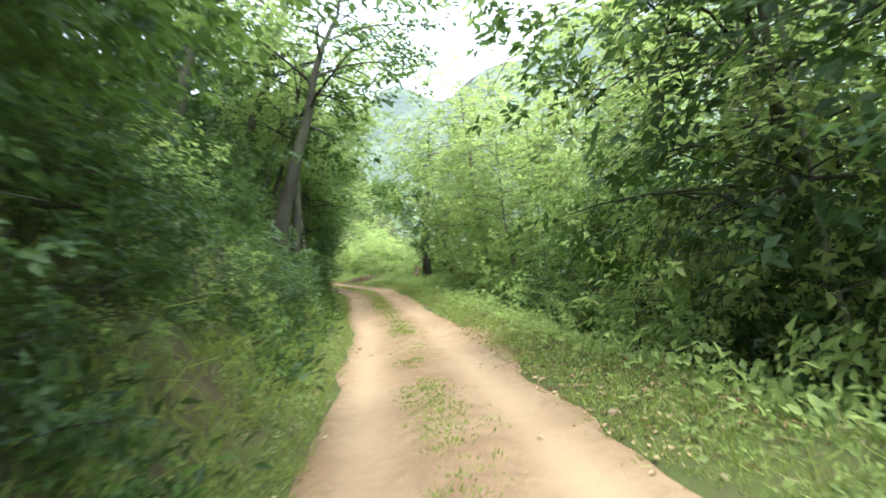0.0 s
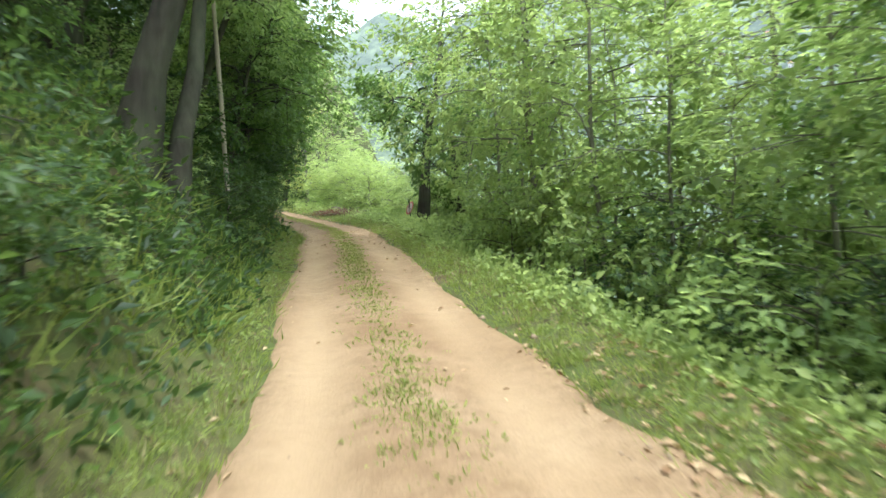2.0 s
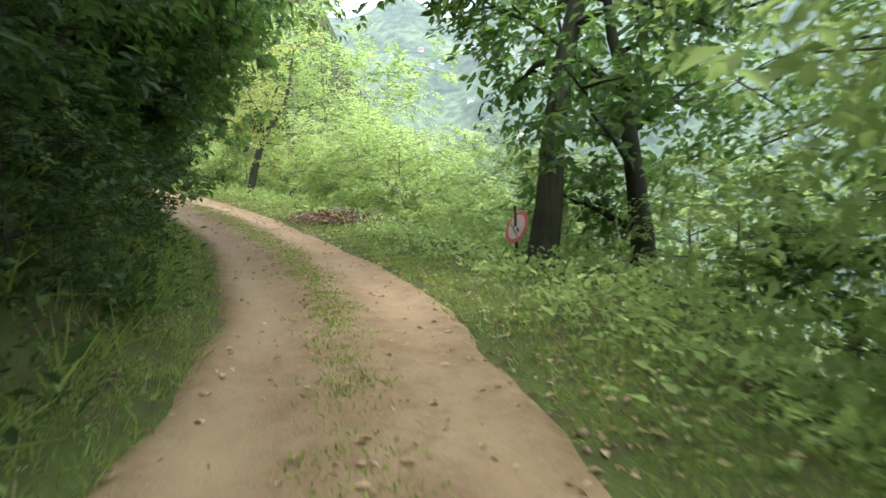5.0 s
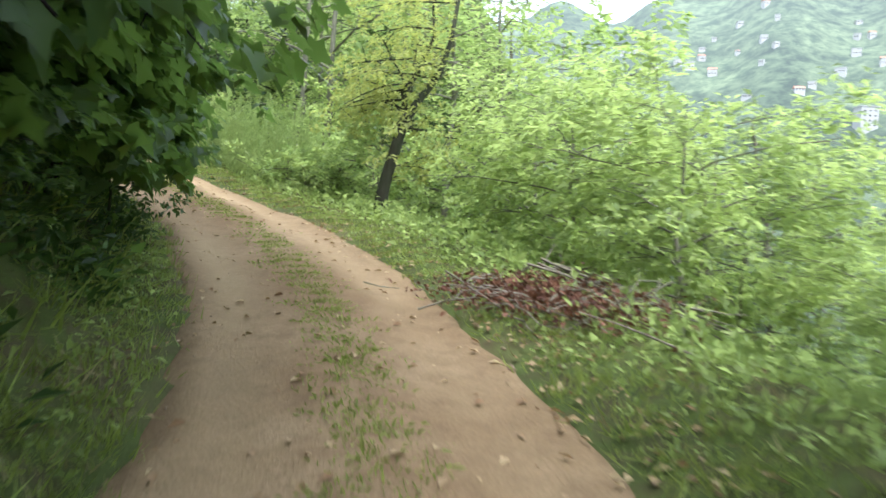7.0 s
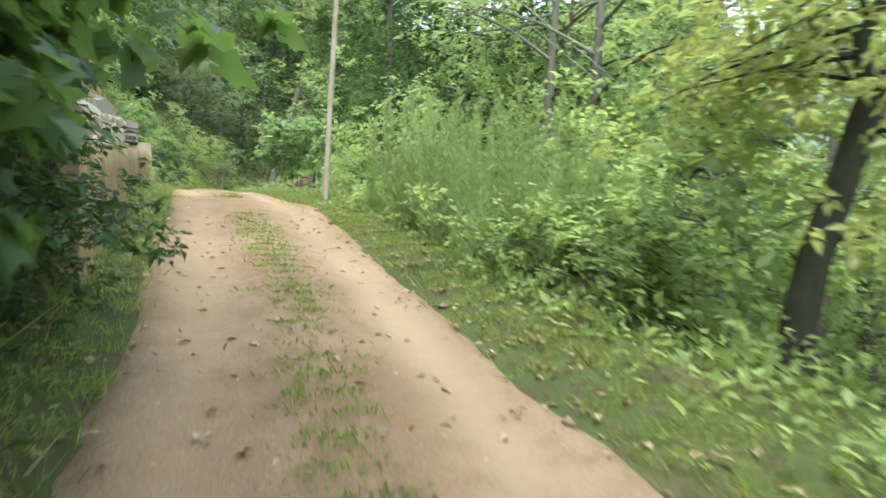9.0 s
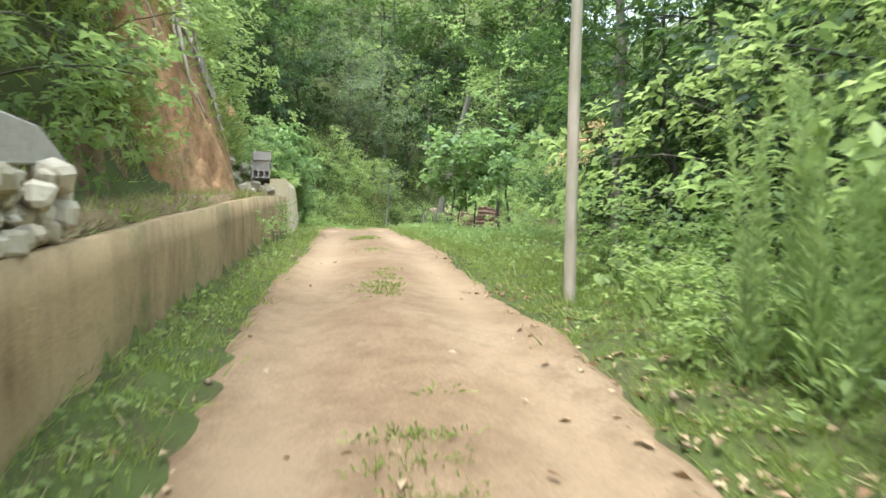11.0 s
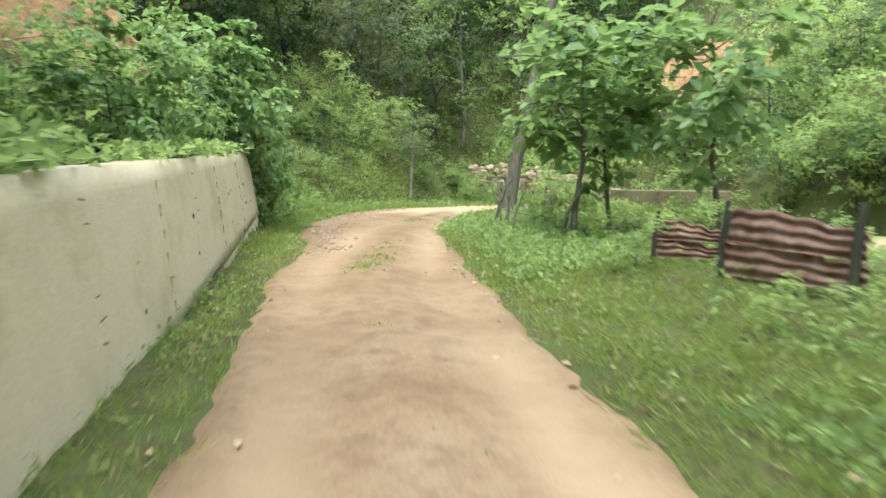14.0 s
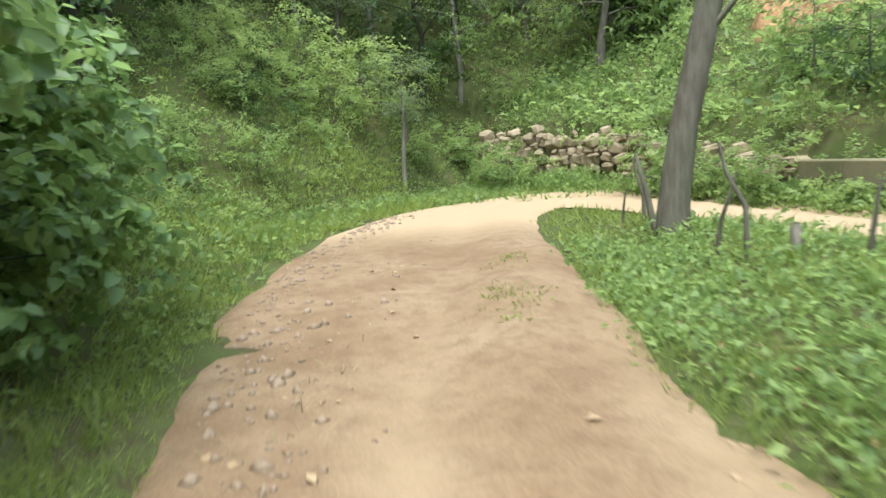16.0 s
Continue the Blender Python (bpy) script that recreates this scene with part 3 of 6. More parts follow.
def grow(seed, tall, spread, bole, girth, limbs, clumps, per_clump, leaf, clump_size, lean=(0.0, 0.0), droop=0.25, width=0.5, six=False, forks=3, low=0.0, flare=0.6, crook=1.0):
    """Vertices of wood and of leaves for one tree: a bent tapered bole, limbs with side branches and leaf clumps at their ends."""
    r = np.random.default_rng(seed)
    lines, ends = [], []
    k = np.linspace(0, 1, 9)
    bend = np.cumsum(r.normal(0, 0.035, (9, 2)), axis=0) * tall * 0.35 * crook
    bend -= bend[0]
    trunk = np.stack([bend[:, 0] + lean[0] * k ** 1.3, bend[:, 1] + lean[1] * k ** 1.3, k * tall * 0.93], -1)
    trunk[0, 2] = -0.4
    lines.append((trunk, girth * (1 - 0.86 * k) * (1 + flare * np.exp(-k * 16))))
    ends.append(trunk[-1])
    for n in range(limbs):
        f = bole + (0.97 - bole) * (n + r.uniform(0, 0.9)) / limbs
        start = np.array([np.interp(f, k, trunk[:, a]) for a in range(3)])
        ang = n * 2.4 + r.uniform(-0.5, 0.5)
        shape = math.sin(math.pi * min(1.0, 0.25 + 0.75 * (1 - (f - bole) / (1 - bole)))) if bole < 0.9 else 1
        reach = spread * (0.45 + 0.55 * shape) * r.uniform(0.7, 1.15)
        up = r.uniform(0.15, 0.75) * reach * (1 - low)
        m = np.linspace(0, 1, 6)
        out = np.stack([np.cos(ang + 0.5 * (m - 0.5) * r.uniform(-1, 1)) * reach * m, np.sin(ang) * reach * m, up * m - droop * reach * m ** 2], -1) + start
        out += np.cumsum(r.normal(0, 0.03 * reach, (6, 3)), axis=0) * m[:, None]
        g0 = girth * (1 - 0.86 * f) * 0.45
        lines.append((out, g0 * (1 - 0.8 * m) + 0.006))
        ends.extend([out[-1], out[4]])
        for q in range(forks):
            a = r.uniform(0.35, 0.9)
            b = np.array([np.interp(a, m, out[:, c]) for c in range(3)])
            way = unit(r.normal(0, 1, 3) * np.array([1, 1, 0.5]) + unit(out[-1] - out[0]) * 0.9)
            ln = reach * r.uniform(0.25, 0.5)
            pts = b + way * ln * np.linspace(0, 1, 3)[:, None] + np.array([0, 0, -droop * 0.5]) * (np.linspace(0, 1, 3)[:, None] ** 2) * ln
            lines.append((pts, g0 * 0.4 * (1 - 0.75 * np.linspace(0, 1, 3)) + 0.004))
            ends.extend([pts[-1], pts[1]])
    first, rest = tubes(lines[:1], 8), tubes(lines[1:], 3)
    wood = np.concatenate([first[0], rest[0]]), np.concatenate([first[1], rest[1] + len(first[0])])
    ends = np.array(ends)
    pick = r.integers(0, len(ends), clumps)
    centres = ends[pick] + r.normal(0, clump_size * 0.55, (clumps, 3))
    size = clump_size * r.uniform(0.55, 1.35, clumps)
    sprays = max(1, per_clump // WHORL)
    off = unit(r.normal(0, 1, (clumps, sprays, 3))) * (r.uniform(0.05, 1, (clumps, sprays, 1)) ** 0.6) * np.array([1, 1, 0.62])
    c = (centres[:, None] + off * size[:, None, None]).reshape(-1, 3)
    c = c[c[:, 2] > 0.05]
    return wood, spray_leaves(r, c, trunk[4], leaf, width, droop, six)


TREE_KINDS = {}


def tree_kind(key, bark, foliage, name, label, category, **shape):
    wood, fol = grow(**shape)
    root = thing(name, 0, 0, 0, label, category)
    child("trunk", mesh_from("trunk", *wood, bark, True), root)
    child("crown", mesh_from("crown", *fol, foliage), root)
    TREE_KINDS[key] = [root, False]


def plant(key, x, y, turn=0.0, scale=1.0, z=None, tilt=(0.0, 0.0), group="", label=""):
    root, used = TREE_KINDS[key]
    zz = lift(x, y) - 0.05 if z is None else z
    m = pose(x, y, zz, tilt[0], tilt[1], turn)
    if not used:
        ob = root
        TREE_KINDS[key][1] = True
        ob.matrix_basis = m
    else:
        ob = copy_thing(root, m)
    ob.scale = (scale, scale, scale * random.uniform(0.92, 1.08))
    if group or label:
        tagged(ob, label, "", group)
    return ob


tree_kind("broad", BARK_LIGHT, LEAF, "tree", "tall leafy broadleaf tree on the slope beside the track", "tree", seed=1, tall=9.5, spread=3.4, bole=0.22, girth=0.15,
          limbs=15, clumps=140, per_clump=28, leaf=0.160, clump_size=0.75)
tree_kind("slim", BARK_LIGHT, LEAF_BRIGHT, "tree", "slender young tree with light green leaves", "tree", seed=2, tall=9.0, spread=2.3, bole=0.10, girth=0.055,
          limbs=17, clumps=130, per_clump=30, leaf=0.140, clump_size=0.66, crook=0.7)
tree_kind("thicket", BARK_LIGHT, LEAF, "tree", "many-stemmed young tree leafy down to the ground", "tree", seed=41, tall=6.2, spread=2.0, bole=0.03, girth=0.04,
          limbs=20, clumps=150, per_clump=30, leaf=0.145, clump_size=0.55, forks=2, low=0.3)
tree_kind("dark", BARK_DARK, LEAF_DARK, "tree", "dense dark green tree in the wood", "tree", seed=3, tall=9.0, spread=3.3, bole=0.12, girth=0.16,
          limbs=16, clumps=120, per_clump=24, leaf=0.22, clump_size=0.8)
tree_kind("grey", BARK, LEAF_BLUE, "tree", "bushy tree with greyish green leaves", "tree", seed=4, tall=6.5, spread=2.7, bole=0.12, girth=0.10,
          limbs=14, clumps=120, per_clump=27, leaf=0.177, clump_size=0.62)
tree_kind("bush", BARK, LEAF, "bush", "leafy green bush at the roadside", "bush", seed=5, tall=2.2, spread=1.25, bole=0.08, girth=0.03,
          limbs=9, clumps=40, per_clump=26, leaf=0.145, clump_size=0.40, forks=1)
tree_kind("bush_bright", BARK, LEAF_BRIGHT, "bush", "light green bush with broad leaves", "bush", seed=6, tall=2.6, spread=1.5, bole=0.08, girth=0.03,
          limbs=10, clumps=44, per_clump=34, leaf=0.140, clump_size=0.42, width=0.55, forks=1)
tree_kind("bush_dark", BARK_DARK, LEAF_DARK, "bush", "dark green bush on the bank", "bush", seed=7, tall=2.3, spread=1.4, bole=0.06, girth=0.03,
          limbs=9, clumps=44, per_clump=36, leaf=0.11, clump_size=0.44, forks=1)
tree_kind("shrub", BARK, LEAF, "shrub", "low shrub with small green leaves", "shrub", seed=8, tall=0.95, spread=0.75, bole=0.05, girth=0.012,
          limbs=8, clumps=22, per_clump=24, leaf=0.1, clump_size=0.26, forks=0)
tree_kind("shrub_bright", BARK, LEAF_BRIGHT, "shrub", "low shrub with light green leaves", "shrub", seed=9, tall=0.8, spread=0.7, bole=0.05, girth=0.012,
          limbs=8, clumps=20, per_clump=24, leaf=0.115, clump_size=0.25, forks=0)
# overhanging boughs: shade under the bank is painted into their dark leaves
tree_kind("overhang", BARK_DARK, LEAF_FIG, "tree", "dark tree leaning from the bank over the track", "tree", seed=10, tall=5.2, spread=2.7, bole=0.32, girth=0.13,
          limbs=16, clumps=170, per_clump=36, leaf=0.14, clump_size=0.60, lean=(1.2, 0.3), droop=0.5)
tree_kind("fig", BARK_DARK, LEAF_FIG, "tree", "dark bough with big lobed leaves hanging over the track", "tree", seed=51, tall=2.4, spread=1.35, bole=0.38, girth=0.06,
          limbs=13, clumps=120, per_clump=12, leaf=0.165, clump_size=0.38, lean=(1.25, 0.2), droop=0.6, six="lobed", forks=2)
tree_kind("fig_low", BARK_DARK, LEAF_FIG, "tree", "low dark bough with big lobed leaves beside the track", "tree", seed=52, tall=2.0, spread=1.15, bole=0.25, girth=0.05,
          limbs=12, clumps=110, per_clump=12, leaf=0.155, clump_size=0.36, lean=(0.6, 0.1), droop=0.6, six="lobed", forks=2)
tree_kind("chestnut", BARK_DARK, LEAF_FIG, "tree", "dark-trunked roadside tree with big leaves", "tree", seed=11, tall=8.5, spread=3.2, bole=0.33, girth=0.25,
          limbs=14, clumps=170, per_clump=46, leaf=0.19, clump_size=0.70, lean=(0.9, 0.3), droop=0.62, flare=0.25)
tree_kind("low_limbed", BARK_DARK, LEAF_FIG, "tree", "dark-trunked tree with low crooked limbs", "tree", seed=31, tall=7.0, spread=3.4, bole=0.13, girth=0.20,
          limbs=9, clumps=120, per_clump=44, leaf=0.19, clump_size=0.62, lean=(0.5, 0.3), droop=0.1, flare=0.3)
tree_kind("straight", BARK_PALE, LEAF_DARK, "tree", "tall straight grey-barked tree beside the grass", "tree", seed=32, tall=10.5, spread=3.0, bole=0.42, girth=0.13,
          limbs=13, clumps=130, per_clump=42, leaf=0.18, clump_size=0.70, droop=0.5, flare=0.15, crook=0.25)
tree_kind("bigleaf", BARK, LEAF_BROAD, "tree", "young tree with large broad leaves", "tree", seed=13, tall=3.9, spread=1.5, bole=0.40, girth=0.055,
          limbs=12, clumps=56, per_clump=13, leaf=0.27, clump_size=0.42, droop=0.35, width=0.62, six=True)
tree_kind("vine", BARK_DARK, LEAF_BROAD, "bush", "vine-covered bush with broad heart-shaped leaves", "bush", seed=14, tall=2.6, spread=1.3, bole=0.04, girth=0.03,
          limbs=12, clumps=80, per_clump=30, leaf=0.16, clump_size=0.40, droop=0.6, width=0.8, six=True, forks=1)
tree_kind("walnut", BARK_LIGHT, LEAF_BRIGHT, "tree", "young spreading tree with long light green leaflets", "tree", seed=15, tall=4.6, spread=2.5, bole=0.16, girth=0.07,
          limbs=15, clumps=130, per_clump=40, leaf=0.170, clump_size=0.50, droop=0.2, width=0.45)
tree_kind("far", BARK, LEAF, "tree", "leafy tree deeper in the wood", "tree", seed=16, tall=10.5, spread=3.9, bole=0.15, girth=0.16,
          limbs=14, clumps=115, per_clump=24, leaf=0.33, clump_size=0.95, forks=2)
tree_kind("far_dark", BARK_DARK, LEAF_DARK, "tree", "dark leafy tree deeper in the wood", "tree", seed=17, tall=10.5, spread=4.0, bole=0.12, girth=0.16,
          limbs=14, clumps=120, per_clump=24, leaf=0.34, clump_size=1.0, forks=2)

tree_kind("arch", BARK_DARK, LEAF, "tree", "tall tree arching over the track", "tree", seed=18, tall=8.5, spread=3.4, bole=0.52, girth=0.17,
          limbs=14, clumps=120, per_clump=29, leaf=0.194, clump_size=0.75, lean=(2.6, 0.3), droop=0.35)
tree_kind("droop", BARK_DARK, LEAF, "tree", "tree bending far over the track with drooping light green sprays", "tree", seed=20, tall=6.0, spread=2.3, bole=0.50, girth=0.11,
          limbs=13, clumps=110, per_clump=30, leaf=0.16, clump_size=0.60, lean=(3.1, 0.3), droop=0.75)
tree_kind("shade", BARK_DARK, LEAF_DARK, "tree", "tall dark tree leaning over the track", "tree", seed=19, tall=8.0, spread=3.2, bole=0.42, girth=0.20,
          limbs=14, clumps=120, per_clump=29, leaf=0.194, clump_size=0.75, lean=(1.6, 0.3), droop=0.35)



def crooked_tree(x, y):
    """A forked tree that leans out over the slope, with thin yellowing sprays."""
    r = np.random.default_rng(12)
    stems = [(np.array([(0, 0, -0.4), (0.03, 0, 0.3), (0.12, 0.05, 0.75), (0.28, 0, 1.35), (0.42, 0.05, 1.8), (0.75, 0.1, 2.3), (1.05, 0, 2.75), (1.25, 0.1, 3.4), (1.45, 0.2, 4.7)]),
              np.array([0.16, 0.125, 0.112, 0.105, 0.10, 0.075, 0.065, 0.05, 0.02])),
             (np.array([(0.42, 0.05, 1.8), (0.38, 0.1, 2.3), (0.70, 0.2, 2.85), (0.95, 0.35, 3.5), (0.90, 0.5, 4.4)]), np.array([0.07, 0.055, 0.045, 0.035, 0.015]))]
    lines, ends = list(stems), []
    for pts, rad in stems:
        for n in range(13):
            f = r.uniform(0.24, 1.0) if len(pts) > 6 else r.uniform(0.15, 1.0)
            g = f * (len(pts) - 1)
            k = min(int(g), len(pts) - 2)
            start = pts[k] * (1 - (g - k)) + pts[k + 1] * (g - k)
            way = unit(np.array([r.normal(-0.45, 0.85), r.normal(0, 0.9), r.normal(0.12, 0.45)]))
            ln = r.uniform(0.7, 1.7)
            m = np.linspace(0, 1, 5)[:, None]
            limb = start + way * ln * m + np.array([0, 0, -0.22]) * m ** 2 * ln + np.cumsum(r.normal(0, 0.05, (5, 3)), axis=0) * m
            lines.append((limb, np.linspace(0.022, 0.006, 5)))
            ends.extend([limb[2], limb[3], limb[4]])
            for q in range(3):
                twig = limb[2 + q % 3] + unit(r.normal(0, 1, 3)) * r.uniform(0.25, 0.6) * np.linspace(0, 1, 3)[:, None]
                lines.append((twig, np.linspace(0.009, 0.004, 3)))
                ends.append(twig[-1])
    ends = np.array(ends)
    c = np.repeat(ends, 7, 0) + r.normal(0, 0.20, (len(ends) * 7, 3))
    root = thing("tree", x, y, lift(x, y), "crooked forked tree with thin yellowing leaves", "tree", turn=20)
    child("trunk", mesh_from("trunk", *tubes(lines[:1], 10), BARK_DARK, True), root)
    child("limb", mesh_from("limb", *tubes(lines[1:2], 8), BARK_DARK, True), root)
    child("branch", mesh_from("branch", *tubes(lines[2:], 4), BARK_DARK, True), root)
    child("crown", mesh_from("crown", *spray_leaves(r, c, np.array([0.6, 0, 2.4]), 0.10, 0.45, 0.35, False), LEAF_YELLOW), root)


rnd = random.Random(5)
KEEP_CLEAR = [(-7.45, 43.3, 1.1), (-4.2, 17.6, 1.3), (-3.6, 15.6, 1.0), (-15.5, 47.6, 0.8), (-18.5, 53.4, 1.2), (-45.3, 70.2, 1.2), (-24.2, 55.2, 1.3), (-34.5, 64.5, 1.0), (-0.86, 32.36, 1.2), (-0.4, 32.6, 0.8)]


def belt(keys, s0, s1, gap, d0, d1, lo, hi, group):
    """A loose row of plants between two offsets from the road."""
    s = s0
    while s < s1:
        x, y = at_road(s, rnd.uniform(d0, d1))
        s += gap * rnd.uniform(0.7, 1.3)
        if s0 > 55 and ((x - TURN[:, 0]) ** 2 + (y - TURN[:, 1]) ** 2).min() < 4.5:
            continue
        if any((x - a) ** 2 + (y - b) ** 2 < r * r for a, b, r in KEEP_CLEAR):
            continue
        plant(rnd.choice(keys), x, y, rnd.uniform(0, 360), rnd.uniform(lo, hi), group=group)


# downhill side of the first stretch
belt(["bush", "shrub", "bush_dark"], 6, 33, 1.7, 3.6, 4.8, 0.55, 0.9, "bushes below the track")
belt(["bush", "bush_bright", "bush_dark"], 8, 36, 2.0, 5.2, 7.0, 0.9, 1.4, "bushes below the track")
belt(["slim", "thicket", "slim", "thicket"], 8, 35, 1.5, 4.4, 6.6, 0.85, 1.2, "trees below the track")
belt(["far", "thicket", "slim"], 12, 33.5, 2.6, 8.0, 12, 1.1, 1.5, "trees below the track")
belt(["bush_bright", "slim", "bush"], 22, 38, 1.7, 7.5, 10.5, 0.75, 1.0, "trees below the track")
for key, s, d, k, t in (("dark", 12.4, 5.0, 0.95, 175), ("dark", 14.2, 5.4, 0.9, 20), ("shade", 14.6, 6.2, 0.95, 200), ("dark", 10.6, 6.0, 0.9, 90), ("slim", 30.0, 4.3, 1.4, 100), ("slim", 27.5, 4.6, 1.1, 60), ("shade", 43.0, -3.3, 0.95, 0), ("shade", 45.6, -3.5, 0.9, 10), ("shade", 48.6, -3.6, 0.85, 0), ("slim", 33.0, 4.6, 1.05, 200),
                        ("chestnut", 16.9, 6.0, 0.72, 60), ("low_limbed", 20.4, 5.8, 0.66, 150)):
    x, y = at_road(s, d)
    plant(key, x, y, t + heading(s), k, group="trees arching over the track")
# uphill bank of the first stretch; dark leaf copies stand in for its shade
belt(["shrub", "bush_dark", "bush_dark"], 9, 44, 0.9, -2.3, -1.8, 0.4, 0.7, "shrubs on the bank")
belt(["bush_dark", "bush_dark", "bush"], 9, 46, 1.1, -3.6, -2.4, 0.5, 0.9, "bushes on the bank")
belt(["bush", "bush_dark", "bush_dark"], 9, 47, 1.9, -5.2, -3.9, 0.8, 1.2, "bushes on the bank")
belt(["dark", "broad", "dark"], 10, 46, 3.2, -7.2, -4.8, 0.9, 1.2, "trees on the bank")
belt(["far", "far_dark"], 16, 40, 5.5, -12, -8.5, 1.1, 1.35, "trees on the bank")
belt(["bush_dark", "shrub"], 34, 47, 0.8, -2.5, -2.1, 0.6, 0.9, "dark bushes hanging over the bend")
for key, s, d, k, t in (("overhang", 9.6, -2.6, 1.0, 10), ("overhang", 10.8, -2.7, 1.1, -10), ("dark", 10.2, -3.4, 0.8, 40), ("dark", 12.0, -4.4, 0.8, 200), ("arch", 13.5, -4.2, 1.0, 0), ("arch", 20.0, -4.2, 0.95, -10), ("arch", 27.2, -4.0, 1.05, 0), ("arch", 31.0, -3.8, 1.0, 10), ("arch", 34.5, -3.6, 1.05, 0), ("arch", 36.6, -3.3, 1.1, 5), ("arch", 38.6, -3.4, 1.05, -8), ("droop", 28.6, -3.3, 1.0, 6), ("droop", 31.6, -3.2, 1.0, -6), ("droop", 34.6, -3.1, 0.95, 4)):
    x, y = at_road(s, d)
    plant(key, x, y, t + heading(s), k, group="trees arching over the track")
belt(["bush_dark", "shrub", "bush"], 46.6, 50.6, 0.5, -1.85, -1.4, 0.4, 0.75, "bushes hiding the start of the low wall")
for s, d, k in ((49.6, -1.75, 0.8), (50.4, -1.9, 0.95), (50.9, -1.6, 0.6), (51.5, -2.0, 0.9), (58.6, -2.9, 0.95), (59.4, -2.7, 0.8), (60.2, -3.2, 0.9), (61.0, -2.9, 0.75), (61.6, -3.3, 0.9), (62.2, -3.6, 0.8)):
    x, y = at_road(s, d)
    plant("bush_dark" if d > -2.5 else "bush", x, y, s * 70, k, group="bushes hiding the start of the low wall")
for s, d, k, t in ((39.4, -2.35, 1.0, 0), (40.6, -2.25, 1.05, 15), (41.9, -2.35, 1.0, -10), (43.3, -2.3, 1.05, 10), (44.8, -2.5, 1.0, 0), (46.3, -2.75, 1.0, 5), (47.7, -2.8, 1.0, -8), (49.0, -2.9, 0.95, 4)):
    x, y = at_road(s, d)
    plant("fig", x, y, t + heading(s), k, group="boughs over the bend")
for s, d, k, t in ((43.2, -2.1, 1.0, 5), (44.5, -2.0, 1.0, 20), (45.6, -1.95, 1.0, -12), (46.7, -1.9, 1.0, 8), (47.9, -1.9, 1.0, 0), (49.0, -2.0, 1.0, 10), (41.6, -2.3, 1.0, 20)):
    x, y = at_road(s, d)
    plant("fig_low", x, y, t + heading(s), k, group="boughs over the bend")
# overhanging growth at the bend, its shade put into dark leaf colours
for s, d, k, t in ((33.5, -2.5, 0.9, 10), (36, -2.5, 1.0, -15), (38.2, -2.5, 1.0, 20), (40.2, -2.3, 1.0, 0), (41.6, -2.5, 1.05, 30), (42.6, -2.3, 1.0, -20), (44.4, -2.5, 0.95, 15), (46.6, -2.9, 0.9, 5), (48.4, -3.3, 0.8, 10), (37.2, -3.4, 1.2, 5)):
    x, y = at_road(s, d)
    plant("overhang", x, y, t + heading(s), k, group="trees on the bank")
# downhill side at the bend, open to the valley
for key, s, d, k, t in (("walnut", 45.5, 6.2, 0.74, 10), ("walnut", 43.2, 6.6, 0.6, 140), ("walnut", 48.0, 6.4, 0.8, 250), ("bush_bright", 40.6, 5.6, 0.9, 30),
                        ("bush_bright", 42.3, 5.2, 0.75, 80), ("bush_bright", 38.2, 6.6, 1.1, 200), ("bush_bright", 44.2, 4.6, 0.7, 300), ("bush_bright", 36.2, 6.2, 1.1, 10),
                        ("bush_bright", 39.4, 7.6, 1.2, 70), ("bush_bright", 41.2, 7.2, 1.1, 170), ("slim", 37.2, 8.4, 0.5, 20), ("slim", 40.0, 9.0, 0.42, 90),
                        ("grey", 46.5, 9.5, 1.05, 60), ("grey", 40.5, 10.5, 0.75, 0), ("slim", 50.0, 8.6, 0.95, 120), ("slim", 53.0, 10.0, 1.0, 0), ("bush", 47.0, 4.9, 0.7, 40),
                        ("walnut", 44.6, 4.3, 0.70, 15), ("walnut", 46.4, 4.6, 0.72, 77), ("walnut", 47.9, 5.2, 0.80, 190), ("walnut", 43.0, 4.9, 0.42, 300), ("walnut", 45.2, 5.6, 0.74, 130),
                        ("walnut", 40.2, 5.0, 0.52, 20), ("walnut", 38.6, 6.2, 0.66, 240), ("walnut", 41.5, 5.4, 0.62, 100), ("walnut", 36.9, 5.4, 0.45, 50), ("thicket", 45.6, 8.4, 0.75, 90), ("thicket", 48.5, 7.6, 0.8, 160)):
    x, y = at_road(s, d)
    plant(key, x, y, t, k, group="growth below the bend")
for x, y, k, t in ((0.4, 47.0, 1.2, 0), (2.4, 48.6, 1.15, 120), (-0.9, 49.2, 1.2, 250), (4.6, 50.0, 1.2, 60), (2.0, 54.0, 1.5, 10), (6.5, 55.0, 1.4, 200)):
    plant("grey", x, y, t, k, group="trees down in the valley")
# the crooked yellowing tree and the dark-trunked trees at the bend
crooked_tree(-7.45, 43.3)
x, y = at_road(38.9, 3.75)
plant("chestnut", x, y, 10, 0.95)
x, y = at_road(38.0, 4.9)
plant("low_limbed", x, y, 100, 0.95)
x, y = at_road(36.0, 7.5)
plant("chestnut", x, y, 230, 0.8)
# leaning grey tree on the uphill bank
# the bank's deep shade is put into the leaf colour of these bushes
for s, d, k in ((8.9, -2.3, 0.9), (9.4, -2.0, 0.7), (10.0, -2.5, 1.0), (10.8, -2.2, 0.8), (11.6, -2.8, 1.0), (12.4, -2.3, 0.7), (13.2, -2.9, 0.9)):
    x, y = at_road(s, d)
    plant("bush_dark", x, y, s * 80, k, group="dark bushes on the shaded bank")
x, y = at_road(25.4, -2.6)
plant("shade", x, y, 20, 1.15, tilt=(0, 6), label="thick grey-barked tree leaning out from the top of the bank")
x, y = at_road(25.9, -2.3)
